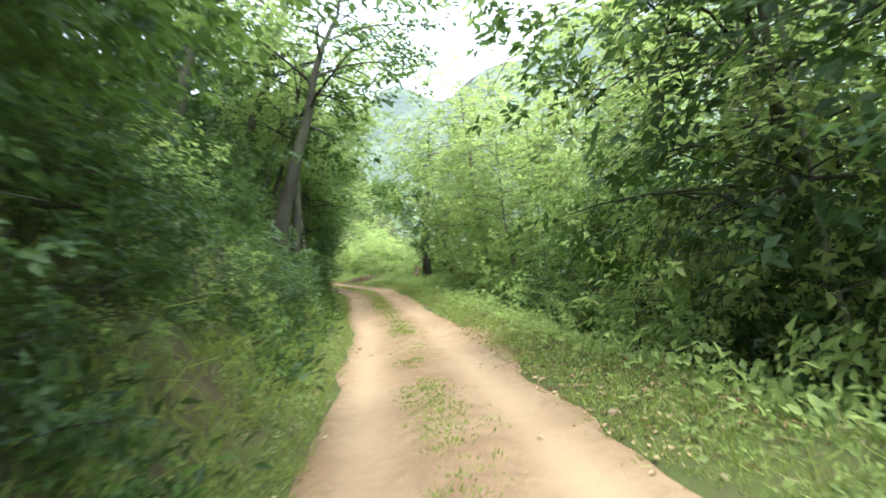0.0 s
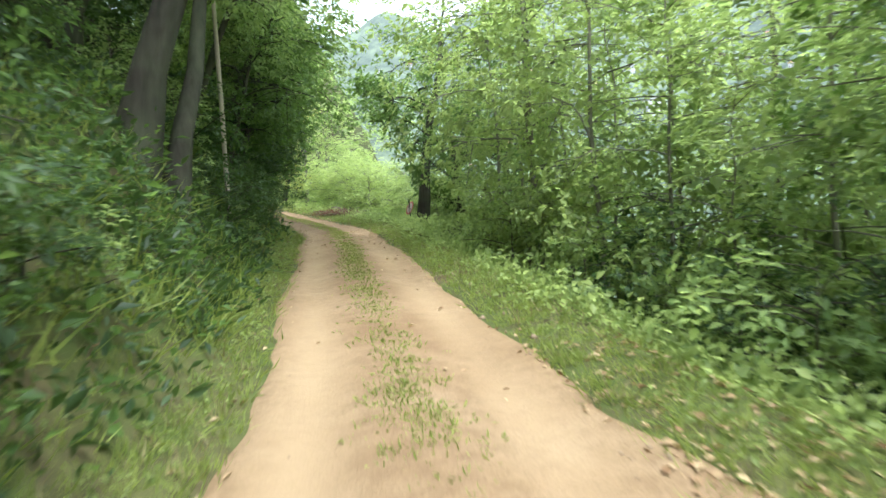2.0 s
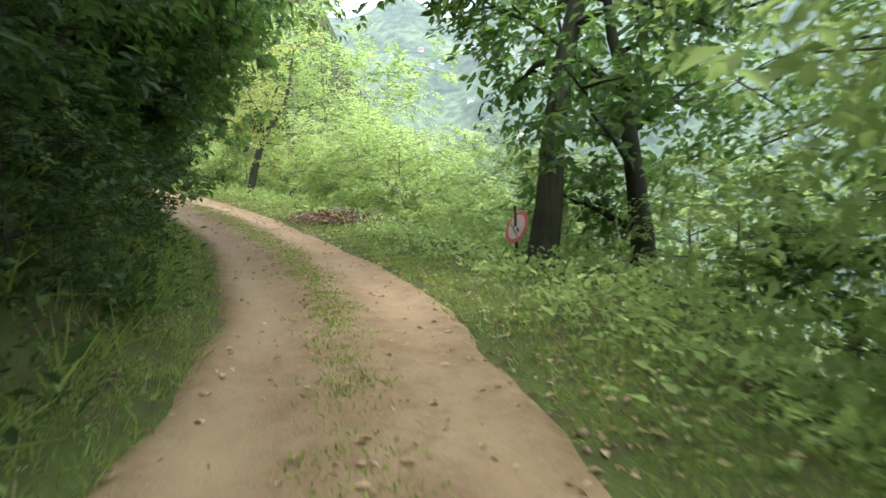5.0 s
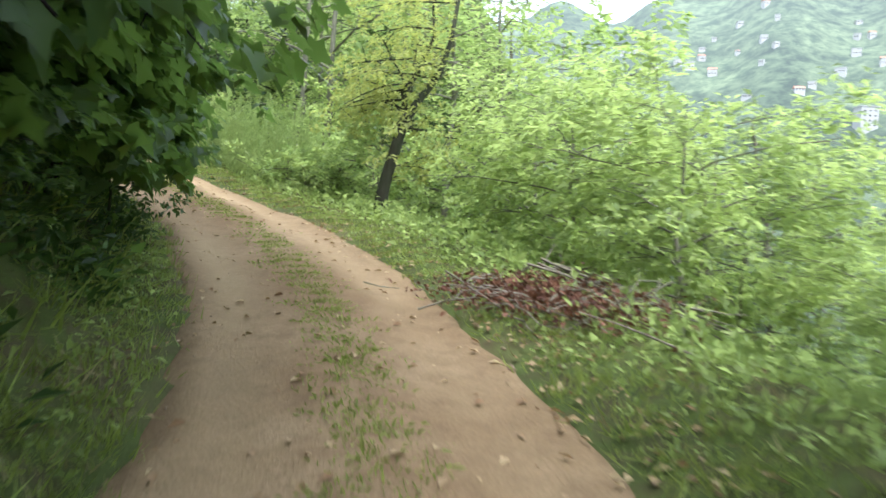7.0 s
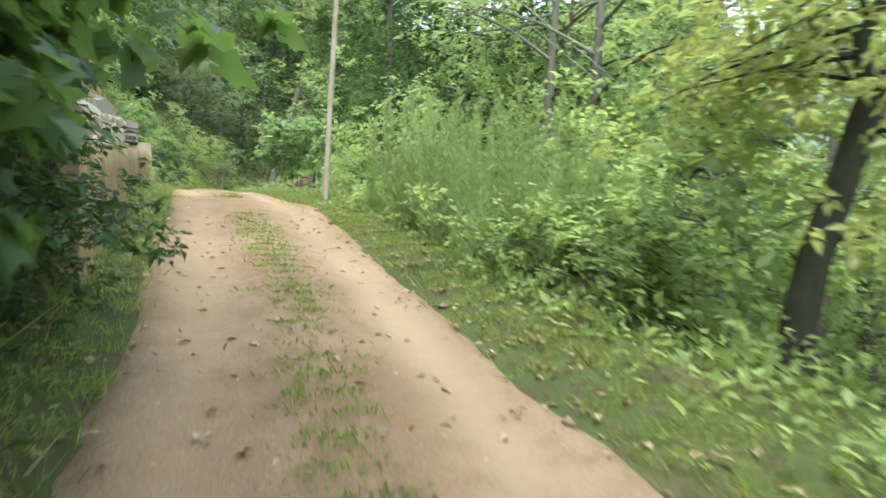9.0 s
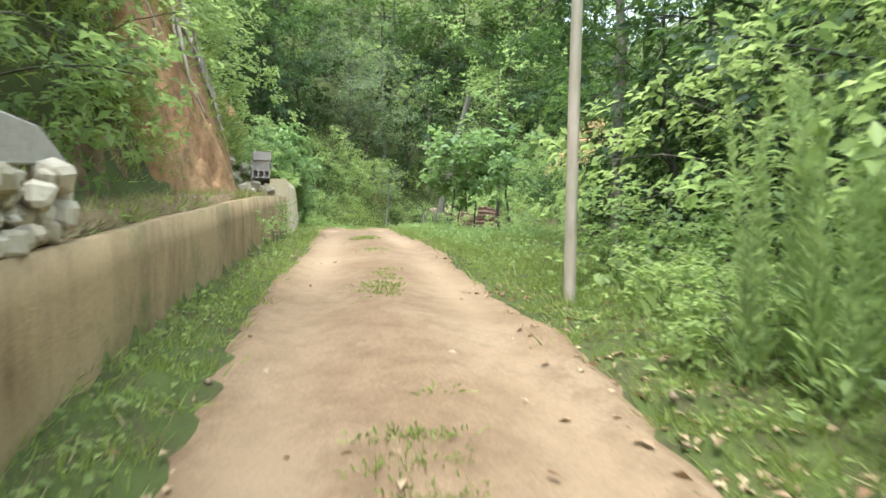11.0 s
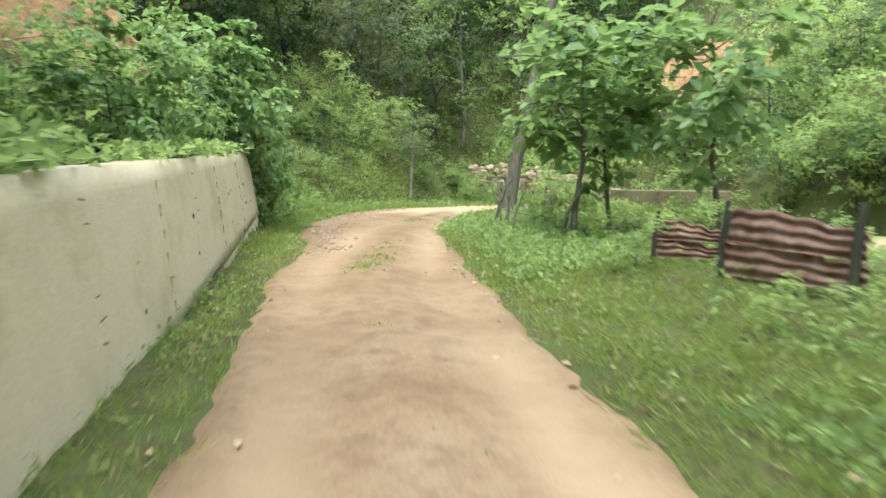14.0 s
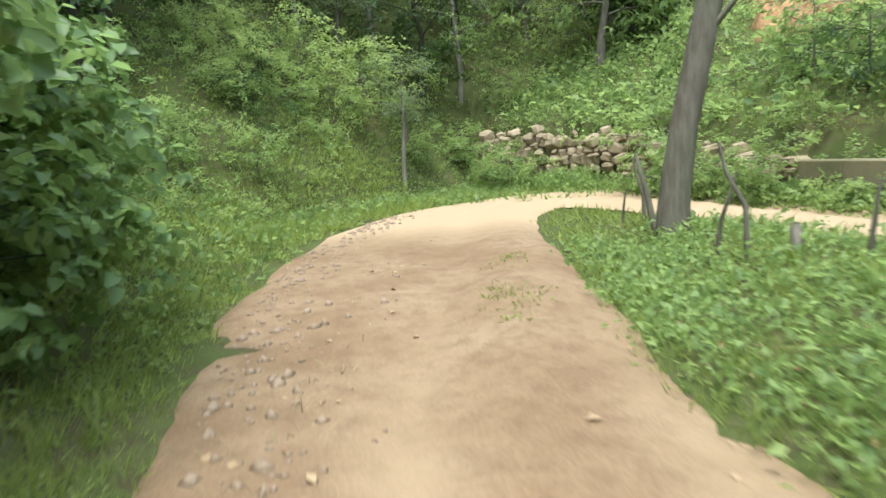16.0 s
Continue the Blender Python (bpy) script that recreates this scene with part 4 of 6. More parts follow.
plant("arch", x, y, 60, 0.9, label="slender grey-barked tree beside the thick leaning one")
# downhill side behind the tall weeds
belt(["bush_bright", "bush_bright", "bush"], 51.5, 60, 1.3, 4.4, 5.8, 0.9, 1.3, "bushes behind the tall weeds")
belt(["slim", "thicket", "walnut", "broad"], 50.5, 63, 1.2, 5.8, 9.0, 0.8, 1.05, "trees behind the tall weeds")
belt(["slim", "far", "slim"], 53, 66, 2.8, 10.5, 15, 1.1, 1.4, "trees behind the tall weeds")
# uphill side above the low wall
belt(["bush", "bush_dark", "bush"], 51, 57, 1.1, -3.6, -2.6, 0.7, 1.1, "bushes above the low wall")
belt(["dark", "broad"], 50, 57, 2.6, -6, -4.4, 0.9, 1.1, "trees above the low wall")
x, y = at_road(66.8, -4.3)
plant("chestnut", x, y, 30, 0.8, label="dark tree standing on top of the clay bank", group="trees above the low wall")
for s, d, k in ((54.3, -3.3, 0.85), (56.6, -3.5, 0.9)):
    x, y = at_road(s, d)
    plant("overhang", x, y, s * 40, k, group="trees above the low wall")
x, y = at_road(64.2, -5.0)
plant("dark", x, y, 130, 0.8, group="trees above the low wall")
# above the tall wall: bright leafy growth, vines at its end
belt(["bush_bright", "bush", "vine"], 69.6, 79, 0.8, -3.6, -2.6, 0.42, 0.62, "bushes above the tall wall")
belt(["bush_bright", "bush_bright", "bush"], 69.5, 84, 1.3, -8.4, -6.6, 0.9, 1.3, "bushes above the tall wall")
belt(["dark", "broad", "broad"], 69, 84, 3.6, -14, -10.5, 0.8, 1.1, "trees above the tall wall")
for s, d, k, t in ((79.3, -3.3, 0.9, 0), (80.3, -3.5, 0.85, 70), (78.4, -3.6, 1.0, 160), (81.6, -4.3, 0.9, 210), (80.6, -4.5, 1.1, 300), (83.2, -5.0, 0.75, 120)):
    x, y = at_road(s, d)
    plant("vine", x, y, t, k, group="vines at the end of the tall wall")
for s, d, k in ((68.2, -3.4, 0.85), (68.8, -3.0, 0.8), (69.2, -3.9, 1.0), (68.0, -4.2, 1.0), (69.9, -3.5, 0.95), (70.8, -4.3, 1.0), (70.2, -5.2, 1.1), (71.6, -5.6, 1.1)):
    x, y = at_road(s, d)
    plant("bush_bright", x, y, s * 90, k, group="bushes above the tall wall")
for s, d, k in ((69.0, -4.4, 0.62), (70.2, -4.8, 0.7), (71.4, -5.4, 0.7)):
    x, y = at_road(s, d)
    plant("walnut", x, y, s * 130, k, group="bushes above the tall wall")
# inside the hairpin
for key, x, y, k, t in (("bigleaf", -29.15, 59.9, 1.05, 20), ("bigleaf", -28.7, 60.4, 0.9, 140), ("bigleaf", -27.0, 60.9, 0.95, 240)):
    plant(key, x, y, t, k, group="young trees inside the hairpin")
belt(["bush_dark", "bush_dark", "bush"], 60, 70, 1.1, 6.0, 9.0, 0.6, 1.0, "growth inside the hairpin")
belt(["dark", "dark", "broad"], 57, 69, 1.9, 10.0, 14, 0.8, 1.05, "growth inside the hairpin")
belt(["bush_dark", "bush"], 70, 77, 1.6, 8, 12, 0.7, 1.0, "growth inside the hairpin")
for n in range(46):
    x, y = rnd.uniform(-27.5, -13), rnd.uniform(57, 68.5)
    if ((x - TURN[:, 0]) ** 2 + (y - TURN[:, 1]) ** 2).min() < 5.0 or (x < -22.4 and y < 61.5):
        continue
    open_side = y > 61.5 or x < -20.5
    plant(rnd.choice(["bush", "bush", "bush_dark"] if open_side else ["dark", "bush_dark", "broad"]), x, y, rnd.uniform(0, 360), rnd.uniform(0.6, 0.95) if open_side else rnd.uniform(0.5, 0.62), group="growth inside the hairpin")
for x, y, k in ((-28.3, 67.6, 0.75), (-27.4, 67.3, 0.85), (-26.5, 66.8, 0.95), (-26.1, 66.8, 0.75), (-25.5, 66.4, 0.85), (-25.0, 66.3, 0.95), (-24.4, 65.9, 0.75)):
    plant("bush_dark" if k < 0.8 else "bush", x, y, 90 * x, k, group="bushes above the bend")
# dense wood on the slope that closes the view ahead of the bend
belt(["shrub", "shrub_bright", "bush"], 83.5, 94, 0.6, -7.5, -4.2, 0.45, 0.8, "bushes above the bend")
belt(["shrub", "shrub", "bush", "bush_dark"], 86, 98, 0.75, -10.5, -4.5, 0.5, 0.8, "bushes above the bend")
for n in range(40):
    d0 = rnd.uniform(-9, -2.2)
    x, y = at_road(np.interp(d0, (-9, -4.5, -2.2), (91, 93.5, 98)) + rnd.uniform(0, 6), d0)
    if (x + 45.3) ** 2 + (y - 70.2) ** 2 > 1.0:
        plant(rnd.choice(["bush", "shrub", "bush_bright", "shrub"]), x, y, rnd.uniform(0, 360), rnd.uniform(0.5, 0.9), group="bushes above the bend")
for n in range(24):
    x, y = at_road(rnd.uniform(100, 113), rnd.uniform(-15, -1))
    plant(rnd.choice(["dark", "grey", "grey", "broad", "bush_dark"]), x, y, rnd.uniform(0, 360), rnd.uniform(0.75, 1.15), group="trees above the bend")
belt(["dark", "far_dark", "dark"], 83, 100, 2.4, -14, -9.5, 0.85, 1.15, "trees above the bend")
belt(["far_dark", "far"], 84, 104, 4.2, -20, -15, 1.1, 1.4, "trees above the bend")
for n in range(14):
    x, y = at_road(rnd.uniform(112, 122), -22 + 34 * (n + rnd.random()) / 14)
    plant(rnd.choice(["far", "far_dark"]), x, y, rnd.uniform(0, 360), rnd.uniform(1.2, 1.6), group="trees above the bend")
for x, y in ((-52, 104), (-48.5, 107), (-45.5, 103), (-56, 109), (-42, 108), (-50, 99), (-60, 112), (-39, 112)):
    plant(rnd.choice(["far", "far_dark"]), x, y, rnd.uniform(0, 360), rnd.uniform(0.9, 1.2), group="trees on the far slope")
# the wooded hillside beyond the hairpin
for n in range(52):
    x, y = rnd.uniform(-58, -24), rnd.uniform(73, 96)
    back = float(behind_wall(x, y))
    if back < 2.2 or (x > -44 and back > 4 and y < 80) or abs(x + 35 + 0.47 * (y - 76)) < 3.0 or (x > -36 and y > 76):
        continue
    plant(rnd.choice(["far", "far_dark", "dark", "grey", "broad"]), x, y, rnd.uniform(0, 360), rnd.uniform(0.65, 1.0), group="trees on the far slope")
for n in range(40):
    x, y = rnd.uniform(-58, -26), rnd.uniform(72, 86)
    back = float(behind_wall(x, y))
    if back > 0.6 and (x < -37.5 - 0.47 * (y - 76) or y < 75):
        plant(rnd.choice(["bush", "bush_dark", "shrub", "bush_bright"]), x, y, rnd.uniform(0, 360), rnd.uniform(0.6, 1.0), group="bushes on the far slope")

# ---------------------------------------------------------------- walls


def slab_wall(name, a, b, za, zb, low_a, low_b, thick, mat, label, batter=0.0, end_curve=0.0, crest=0.0):
    """A straight retaining wall from a to b with a sloping top and an uneven face."""
    a, b = np.array(a), np.array(b)
    t = unit(b - a)
    nrm = np.array([t[1], -t[0]])
    n = 40
    verts, quads = [], []
    rows_f = 9
    ring = 2 * rows_f
    for q in range(n + 1):
        f = q / n
        p = a + (b - a) * f
        top, low = za + (zb - za) * f + crest * math.sin(math.pi * f ** 1.8), low_a + (low_b - low_a) * f
        drop = end_curve * max(0.0, (f - 0.93) / 0.07) ** 2
        for side in (1, -1):
            for r in range(rows_f):
                h = r / (rows_f - 1) if side == 1 else 1 - r / (rows_f - 1)
                zz = low + (top - drop - low) * h
                rnd_edge = 0.015 if h == 1 else 0
                off = (thick / 2 - rnd_edge + batter * (1 - h)) * side
                bump_ = 0.0015 * math.sin(q * 0.37 + r * 0.9)
                verts.append((*(p + nrm * (off + bump_ * (side == 1))), zz + 0.006 * math.sin(q * 0.9) * (h == 1)))
    for q in range(n):
        for r in range(ring):
            c, d = q * ring + r, q * ring + (r + 1) % ring
            quads.append((c, c + ring, d + ring, d))
    me = mesh_from(name, verts, quads, mat)
    bm = bmesh.new()
    bm.from_mesh(me)
    bm.verts.ensure_lookup_table()
    bm.faces.new([bm.verts[v] for v in range(ring)])
    bm.faces.new([bm.verts[n * ring + v] for v in reversed(range(ring))])
    bmesh.ops.recalc_face_normals(bm, faces=bm.faces[:])
    bm.to_mesh(me)
    bm.free()
    return tagged(new(name, me), label, "wall", kind="structure")


slab_wall("wall_low", (-12.0, 40.84), LOW_B, 4.58, 6.16, 2.85, 4.6, 0.13, CONCRETE_OLD, "low stained concrete retaining wall beside the track", 0.03, 0.0, 0.13)
wall_tall = slab_wall("wall_tall", UP_A, UP_B, 6.54, 7.46, 4.95, 6.12, 0.36, CONCRETE, "pale concrete retaining wall with form joints and stains", 0.14, 0.30)
slab_wall("wall_footing", (-26.0, 50.86), (-35.5, 56.94), 5.10, 6.20, 4.3, 5.2, 0.60, CONCRETE, "rough concrete footing of the tall retaining wall", 0.02)
# form joints and tie holes of the tall wall
wall_way = unit(np.array(UP_B) - np.array(UP_A))
wall_out = np.array([wall_way[1], -wall_way[0]])
wall_long = float(np.linalg.norm(np.array(UP_B) - np.array(UP_A)))
for f in (0.34, 0.60, 0.79):
    top, low = 6.54 + 0.92 * f, 4.95 + 1.17 * f
    for n in range(6):
        h = 0.12 + 0.14 * n
        q = np.array(UP_A) + wall_way * (wall_long * f + rnd.uniform(-0.02, 0.02)) + wall_out * (0.18 + 0.14 * (1 - h) - 0.004)
        ob = part("form_joint", box_bm(0.006 + 0.006 * rnd.random(), 0.012, (top - low) * rnd.uniform(0.12, 0.15), 0.004), CONCRETE_OLD, wall_tall)
        ob.matrix_basis = pose(q[0], q[1], low + (top - low) * h, 0, 0, math.degrees(math.atan2(wall_way[1], wall_way[0])))
for n in range(26):
    # the open joint between wall and footing
    f = 0.12 + 0.87 * (n + 0.5) / 26
    q = np.array([-26.0, 50.86]) + np.array([-9.5, 6.08]) * ((f - 0.103) / 0.888) + wall_out * 0.314
    if rnd.random() < 0.45:
        continue
    ob = part("open_joint", box_bm(rnd.uniform(0.25, 0.47), 0.02, rnd.uniform(0.004, 0.010), 0.001), BARK_DARK, wall_tall)
    ob.matrix_basis = pose(q[0], q[1], 5.10 + 1.10 * (f - 0.103) / 0.888 + rnd.uniform(-0.012, 0.012), 0, -math.degrees(math.atan2(1.1, 11.28)) + rnd.uniform(-2, 2), math.degrees(math.atan2(wall_way[1], wall_way[0])))
for f in (0.20, 0.345, 0.475, 0.605, 0.705, 0.80, 0.87):
    top, low = 6.54 + 0.92 * f, 4.95 + 1.17 * f
    for n in range(9):
        h = 0.12 + 0.095 * n
        if rnd.random() < 0.4:
            continue
        q = np.array(UP_A) + wall_way * (wall_long * f + rnd.uniform(-0.06, 0.06)) + wall_out * (0.18 + 0.14 * (1 - h) - 0.001)
        ob = part("tie_mark", box_bm(rnd.uniform(0.04, 0.13), 0.008, rnd.uniform(0.006, 0.012), 0.002), BARK_DARK, wall_tall)
        ob.matrix_basis = pose(q[0], q[1], low + (top - low) * h, 0, rnd.uniform(-12, 12), math.degrees(math.atan2(wall_way[1], wall_way[0])))
for f in (0.08, 0.27, 0.45, 0.60, 0.68, 0.84, 0.90):
    for h in (0.30, 0.55):
        top, low = 6.54 + 0.92 * f, 4.95 + 1.17 * f
        q = np.array(UP_A) + wall_way * (wall_long * f) + wall_out * (0.18 + 0.14 * (1 - h))
        bm = bmesh.new()
        bmesh.ops.create_cone(bm, cap_ends=True, segments=10, radius1=0.028, radius2=0.022, depth=0.012)
        ob = part("tie_hole", bm, BARK_DARK, wall_tall, "dark tie hole in the concrete")
        ob.matrix_basis = pose(q[0], q[1], low + (top - low) * h + rnd.uniform(-0.06, 0.06), 90, 0, math.degrees(math.atan2(wall_way[1], wall_way[0])))


# ---------------------------------------------------------------- stones


def stone_bm(rs, sx, sy, sz):
    """A broken block: a skewed box with knocked-off edges."""
    bm = bmesh.new()
    bmesh.ops.create_cube(bm, size=0.82)
    for v in bm.verts:
        v.co += Vector((rs.uniform(-1, 1), rs.uniform(-1, 1), rs.uniform(-1, 1))) * 0.16
    bmesh.ops.bevel(bm, geom=bm.edges[:], offset=0.16, segments=1, affect="EDGES")
    for v in bm.verts:
        v.co += Vector((rs.uniform(-1, 1), rs.uniform(-1, 1), rs.uniform(-1, 1))) * 0.035
        v.co = Vector((v.co.x * sx, v.co.y * sy, v.co.z * sz))
    return bm


rs = random.Random(11)
STONE_MESHES = {}
for key, mat in (("pale", STONE), ("warm", STONE_WARM), ("pebble", PEBBLE)):
    STONE_MESHES[key] = []
    for n in range(8):
        bm = stone_bm(rs, rs.uniform(0.9, 1.2), rs.uniform(0.75, 0.95), rs.uniform(0.68, 0.98))
        me = bpy.data.meshes.new("stone")
        bm.to_mesh(me)
        bm.free()
        me.materials.append(mat)
        STONE_MESHES[key].append(me)


def lay_stone(key, parent, x, y, z, size, name="stone"):
    ob = new(name, rs.choice(STONE_MESHES[key]))
    ob.parent = parent
    ob.matrix_basis = pose(x, y, z, rs.uniform(-20, 20), rs.uniform(-20, 20), rs.uniform(0, 360)) @ Matrix.Diagonal((size, size, size, 1))
    return ob


def dry_wall(name, label, a, b, za, zb, high, key, size, depth=0.25, high_b=None):
    """Stones laid in rough courses from a to b, behind one another by a little."""
    root = thing(name, a[0], a[1], za, label, "stone wall")
    a, b = np.array(a), np.array(b)
    t = unit(b - a)
    nrm = np.array([t[1], -t[0]])
    length = float(np.linalg.norm(b - a))
    z = size * 0.3
    while z < high:
        x = rs.uniform(0, size * 0.5)
        while x < length:
            sz = size * rs.uniform(0.5, 1.5)
            if z < (high + ((high_b or high) - high) * x / length) * rs.uniform(0.85, 1.12) - size * 0.2:
                p = t * x + nrm * rs.uniform(-0.06, 0.06) - nrm * z * 0.12
                lay_stone(key, root, p[0], p[1], z + (zb - za) * x / length, sz)
            x += sz * 0.82
        z += size * 0.62
    # stones behind that fill the gaps
    z = size * 0.4
    while z < high * 0.85:
        x = 0.0
        while x < length:
            p = t * x - nrm * (depth + z * 0.12)
            if z < (high + ((high_b or high) - high) * x / length) * 0.85:
                lay_stone(key, root, p[0], p[1], z + (zb - za) * x / length, size * 1.2)
            x += size * 0.9
        z += size * 0.8
    return root


dry_wall("stone_wall", "loose pile of pale stones stacked on the low concrete wall", (-12.6, 41.25), (-15.95, 43.69), 4.63, 5.11, 0.38, "pale", 0.145)
W_ = BEND_WALL
dry_wall("stone_wall", "weathered dry stone wall overgrown with weeds at the bend", W_[0], W_[1], 5.70, 5.70, 2.05, "warm", 0.40, 0.35, 1.35)
dry_wall("stone_wall", "weathered dry stone wall overgrown with weeds beside the upper road", W_[1], W_[2], 5.66, 5.56, 1.3, "warm", 0.36, 0.35, 1.0)
block_wall = thing("block_wall", W_[2][0], W_[2][1], 5.45, "mossy tan block wall in two courses beside the upper road", "wall", turn=math.degrees(math.atan2(W_[3][1] - W_[2][1], W_[3][0] - W_[2][0])))
for course in range(2):
    for n in range(6):
        ob = part("block", box_bm(0.885, 0.30, 0.46, 0.02, (0, 0, 0.23)), MOSSY, block_wall)
        ob.matrix_basis = pose(0.46 + n * 0.90 + 0.30 * course, 0.02 * rs.uniform(-1, 1), course * 0.475 - 0.01 - 0.012 * n, rs.uniform(-1, 1), 1.2, rs.uniform(-1, 1))

# rubble by the block stack
heap = thing("rubble_heap", -24.6, 49.6, 6.0, "heap of broken pale stones on the terrace behind the low wall", "rubble")
for n in range(52):
    x, y = at_road(68.9 - abs(rs.gauss(0, 1.1)), -rs.uniform(1.78, 2.7))
    size = rs.uniform(0.13, 0.34)
    lay_stone("pale", heap, x + 24.6, y - 49.6, lift(x, y) - 6.0 + size * 0.3 + rs.uniform(0, 0.12), size)


# ---------------------------------------------------------------- concrete blocks


def hollow_block(parent, x, y, z, turn, flip=False):
    """A concrete block with three cells; flip lays it so that the cells face sideways."""
    L, B, H, wall = 0.40, 0.20, 0.19, 0.035
    bm = bmesh.new()
    cell = (L - 4 * wall) / 3
    xs = [-L / 2]
    for n in range(3):
        xs += [xs[-1] + wall, xs[-1] + wall + cell]
    xs.append(L / 2)
    ys = [-B / 2, -B / 2 + wall, B / 2 - wall, B / 2]
    grid = {(i, j, k): bm.verts.new((xs[i], ys[j], (k - 0.5) * H)) for i in range(8) for j in range(4) for k in range(2)}
    solid = {(i, j) for i in range(7) for j in range(3) if not (i % 2 == 1 and j == 1)}
    for i, j in solid:
        bm.faces.new([grid[q] for q in ((i, j, 1), (i + 1, j, 1), (i + 1, j + 1, 1), (i, j + 1, 1))])
        bm.faces.new([grid[q] for q in ((i, j, 0), (i, j + 1, 0), (i + 1, j + 1, 0), (i + 1, j, 0))])
        for di, dj, a_, b_ in ((-1, 0, (i, j), (i, j + 1)), (1, 0, (i + 1, j + 1), (i + 1, j)), (0, -1, (i + 1, j), (i, j)), (0, 1, (i, j + 1), (i + 1, j + 1))):
            if (i + di, j + dj) not in solid:
                bm.faces.new([grid[q] for q in ((*a_, 1), (*b_, 1), (*b_, 0), (*a_, 0))])
    bmesh.ops.recalc_face_normals(bm, faces=bm.faces[:])
    ob = part("concrete_block", bm, BLOCK, parent)
    ob.matrix_basis = pose(x, y, z + (B / 2 if flip else H / 2), 90 if flip else 0, 0, turn)
    return ob


stack = thing("block_stack", -25.48, 50.05, 6.585, "stack of grey hollow concrete blocks on the wall end", "blocks", turn=math.degrees(math.atan2(UP_B[1] - UP_A[1], UP_B[0] - UP_A[0])))
for n, (x, y, z, tr, fl) in enumerate(((0.0, 0.0, 0.0, 96, True), (0.02, 0.02, 0.208, 88, False), (-0.03, -0.01, 0.406, 101, False), (0.23, 0.02, 0.0, 92, False),
                                       (0.25, -0.03, 0.198, 99, True), (0.47, 0.05, 0.0, 84, True))):
    hollow_block(stack, x, y, z, tr, fl)


# ---------------------------------------------------------------- sheets


def sheet_bm(length, high, waves, depth, curl=0.0):
    bm = bmesh.new()
    rows_, cols = 6 * waves, 12
    grid = []
    for r in range(rows_ + 1):
        f = r / rows_
        line = []
        for c in range(cols + 1):
            g = c / cols
            line.append(bm.verts.new(((g - 0.5) * length, depth * math.sin(f * waves * 2 * math.pi) + curl * f * f + 0.015 * math.sin(g * 9 + f * 3), f * high + (0.03 * math.sin(g * 5) + 0.02 * math.sin(g * 23) - 0.09 * g) * f)))
        grid.append(line)
    for r in range(rows_):
        for c in range(cols):
            bm.faces.new((grid[r][c], grid[r][c + 1], grid[r + 1][c + 1], grid[r + 1][c]))
    bmesh.ops.solidify(bm, geom=bm.faces[:], thickness=0.006)
    return bm


for xa, ya, xb, yb, high, lean in ((-26.35, 57.45, -25.55, 57.62, 0.42, 10), (-25.50, 57.35, -24.05, 56.80, 0.66, 4)):
    x, y, length = (xa + xb) / 2, (ya + yb) / 2, math.hypot(xb - xa, yb - ya)
    root = thing("metal_sheet_fence", x, y, lift(x, y) + 0.10, "rusty corrugated metal sheets propped on stakes in the weeds", "fence", group="rusty sheets in the weeds", turn=math.degrees(math.atan2(yb - ya, xb - xa)))
    for row in range(2):
        ob = part("metal_sheet", sheet_bm(length * (1.0 - 0.06 * row), high * 0.56, 3, 0.014, 0.03), RUST, root)
        ob.matrix_basis = pose(0.03 * row, 0.012 * row, high * 0.46 * row, -lean, 2.0 * row, 0)
    for q, thick in ((-0.47, 0.028), (0.44, 0.055)):
        me = mesh_from("stake", *tubes([([(q * length, -0.05, -0.4), (q * length + 0.03, -0.06, high * 0.55), (q * length + 0.08, -0.04, high + 0.12)], (thick, thick * 0.9, thick * 0.7))], 6), BARK_DARK)
        child("stake", me, root)

# grey sheet slabs standing in a row on the stone pile, each cut to its own outline
pile_a, pile_t = np.array([-12.6, 41.25]), unit(np.array([-16.3, 43.95]) - np.array([-12.6, 41.25]))
for outline, tone in ((((0.60, 5.08), (0.70, 5.20), (0.82, 5.27), (1.08, 5.36), (1.36, 5.40), (1.87, 5.43), (1.78, 5.17), (0.73, 5.02)), "grey weathered stone slab standing on the stone pile"),
                      (((1.96, 5.16), (1.97, 5.38), (2.84, 5.55), (2.87, 5.31)), "grey square stone slab standing on the stone pile"),
                      (((3.14, 5.36), (3.13, 5.64), (3.61, 5.69), (4.02, 5.66), (4.28, 5.50)), "grey stone slab with a slanted corner standing on the stone pile")):
    lean_x = sum(p_[0] for p_ in outline) / len(outline)
    o_ = pile_a + pile_t * lean_x + np.array([pile_t[1], -pile_t[0]]) * -0.12
    low_z = min(p_[1] for p_ in outline)
    root = thing("stone_slab", o_[0], o_[1], low_z, tone, "slab", group="grey slabs on the stones", turn=math.degrees(math.atan2(pile_t[1], pile_t[0])))
    bm = bmesh.new()
    face = bm.faces.new([bm.verts.new((p_[0] - lean_x, 0, p_[1] - low_z)) for p_ in outline])
    more = bmesh.ops.extrude_face_region(bm, geom=[face])
    bmesh.ops.translate(bm, verts=[v for v in more["geom"] if isinstance(v, bmesh.types.BMVert)], vec=(0, 0.055, 0))
    bmesh.ops.recalc_face_normals(bm, faces=bm.faces[:])
    bmesh.ops.bevel(bm, geom=bm.edges[:], offset=0.010, segments=1, affect="EDGES")
    ob = part("slab", bm, SLAB, root)
    ob.matrix_basis = pose(0, 0, 0, 5 + 2 * lean_x if lean_x < 3 else 2, 0, 3 if lean_x < 3 else -9)
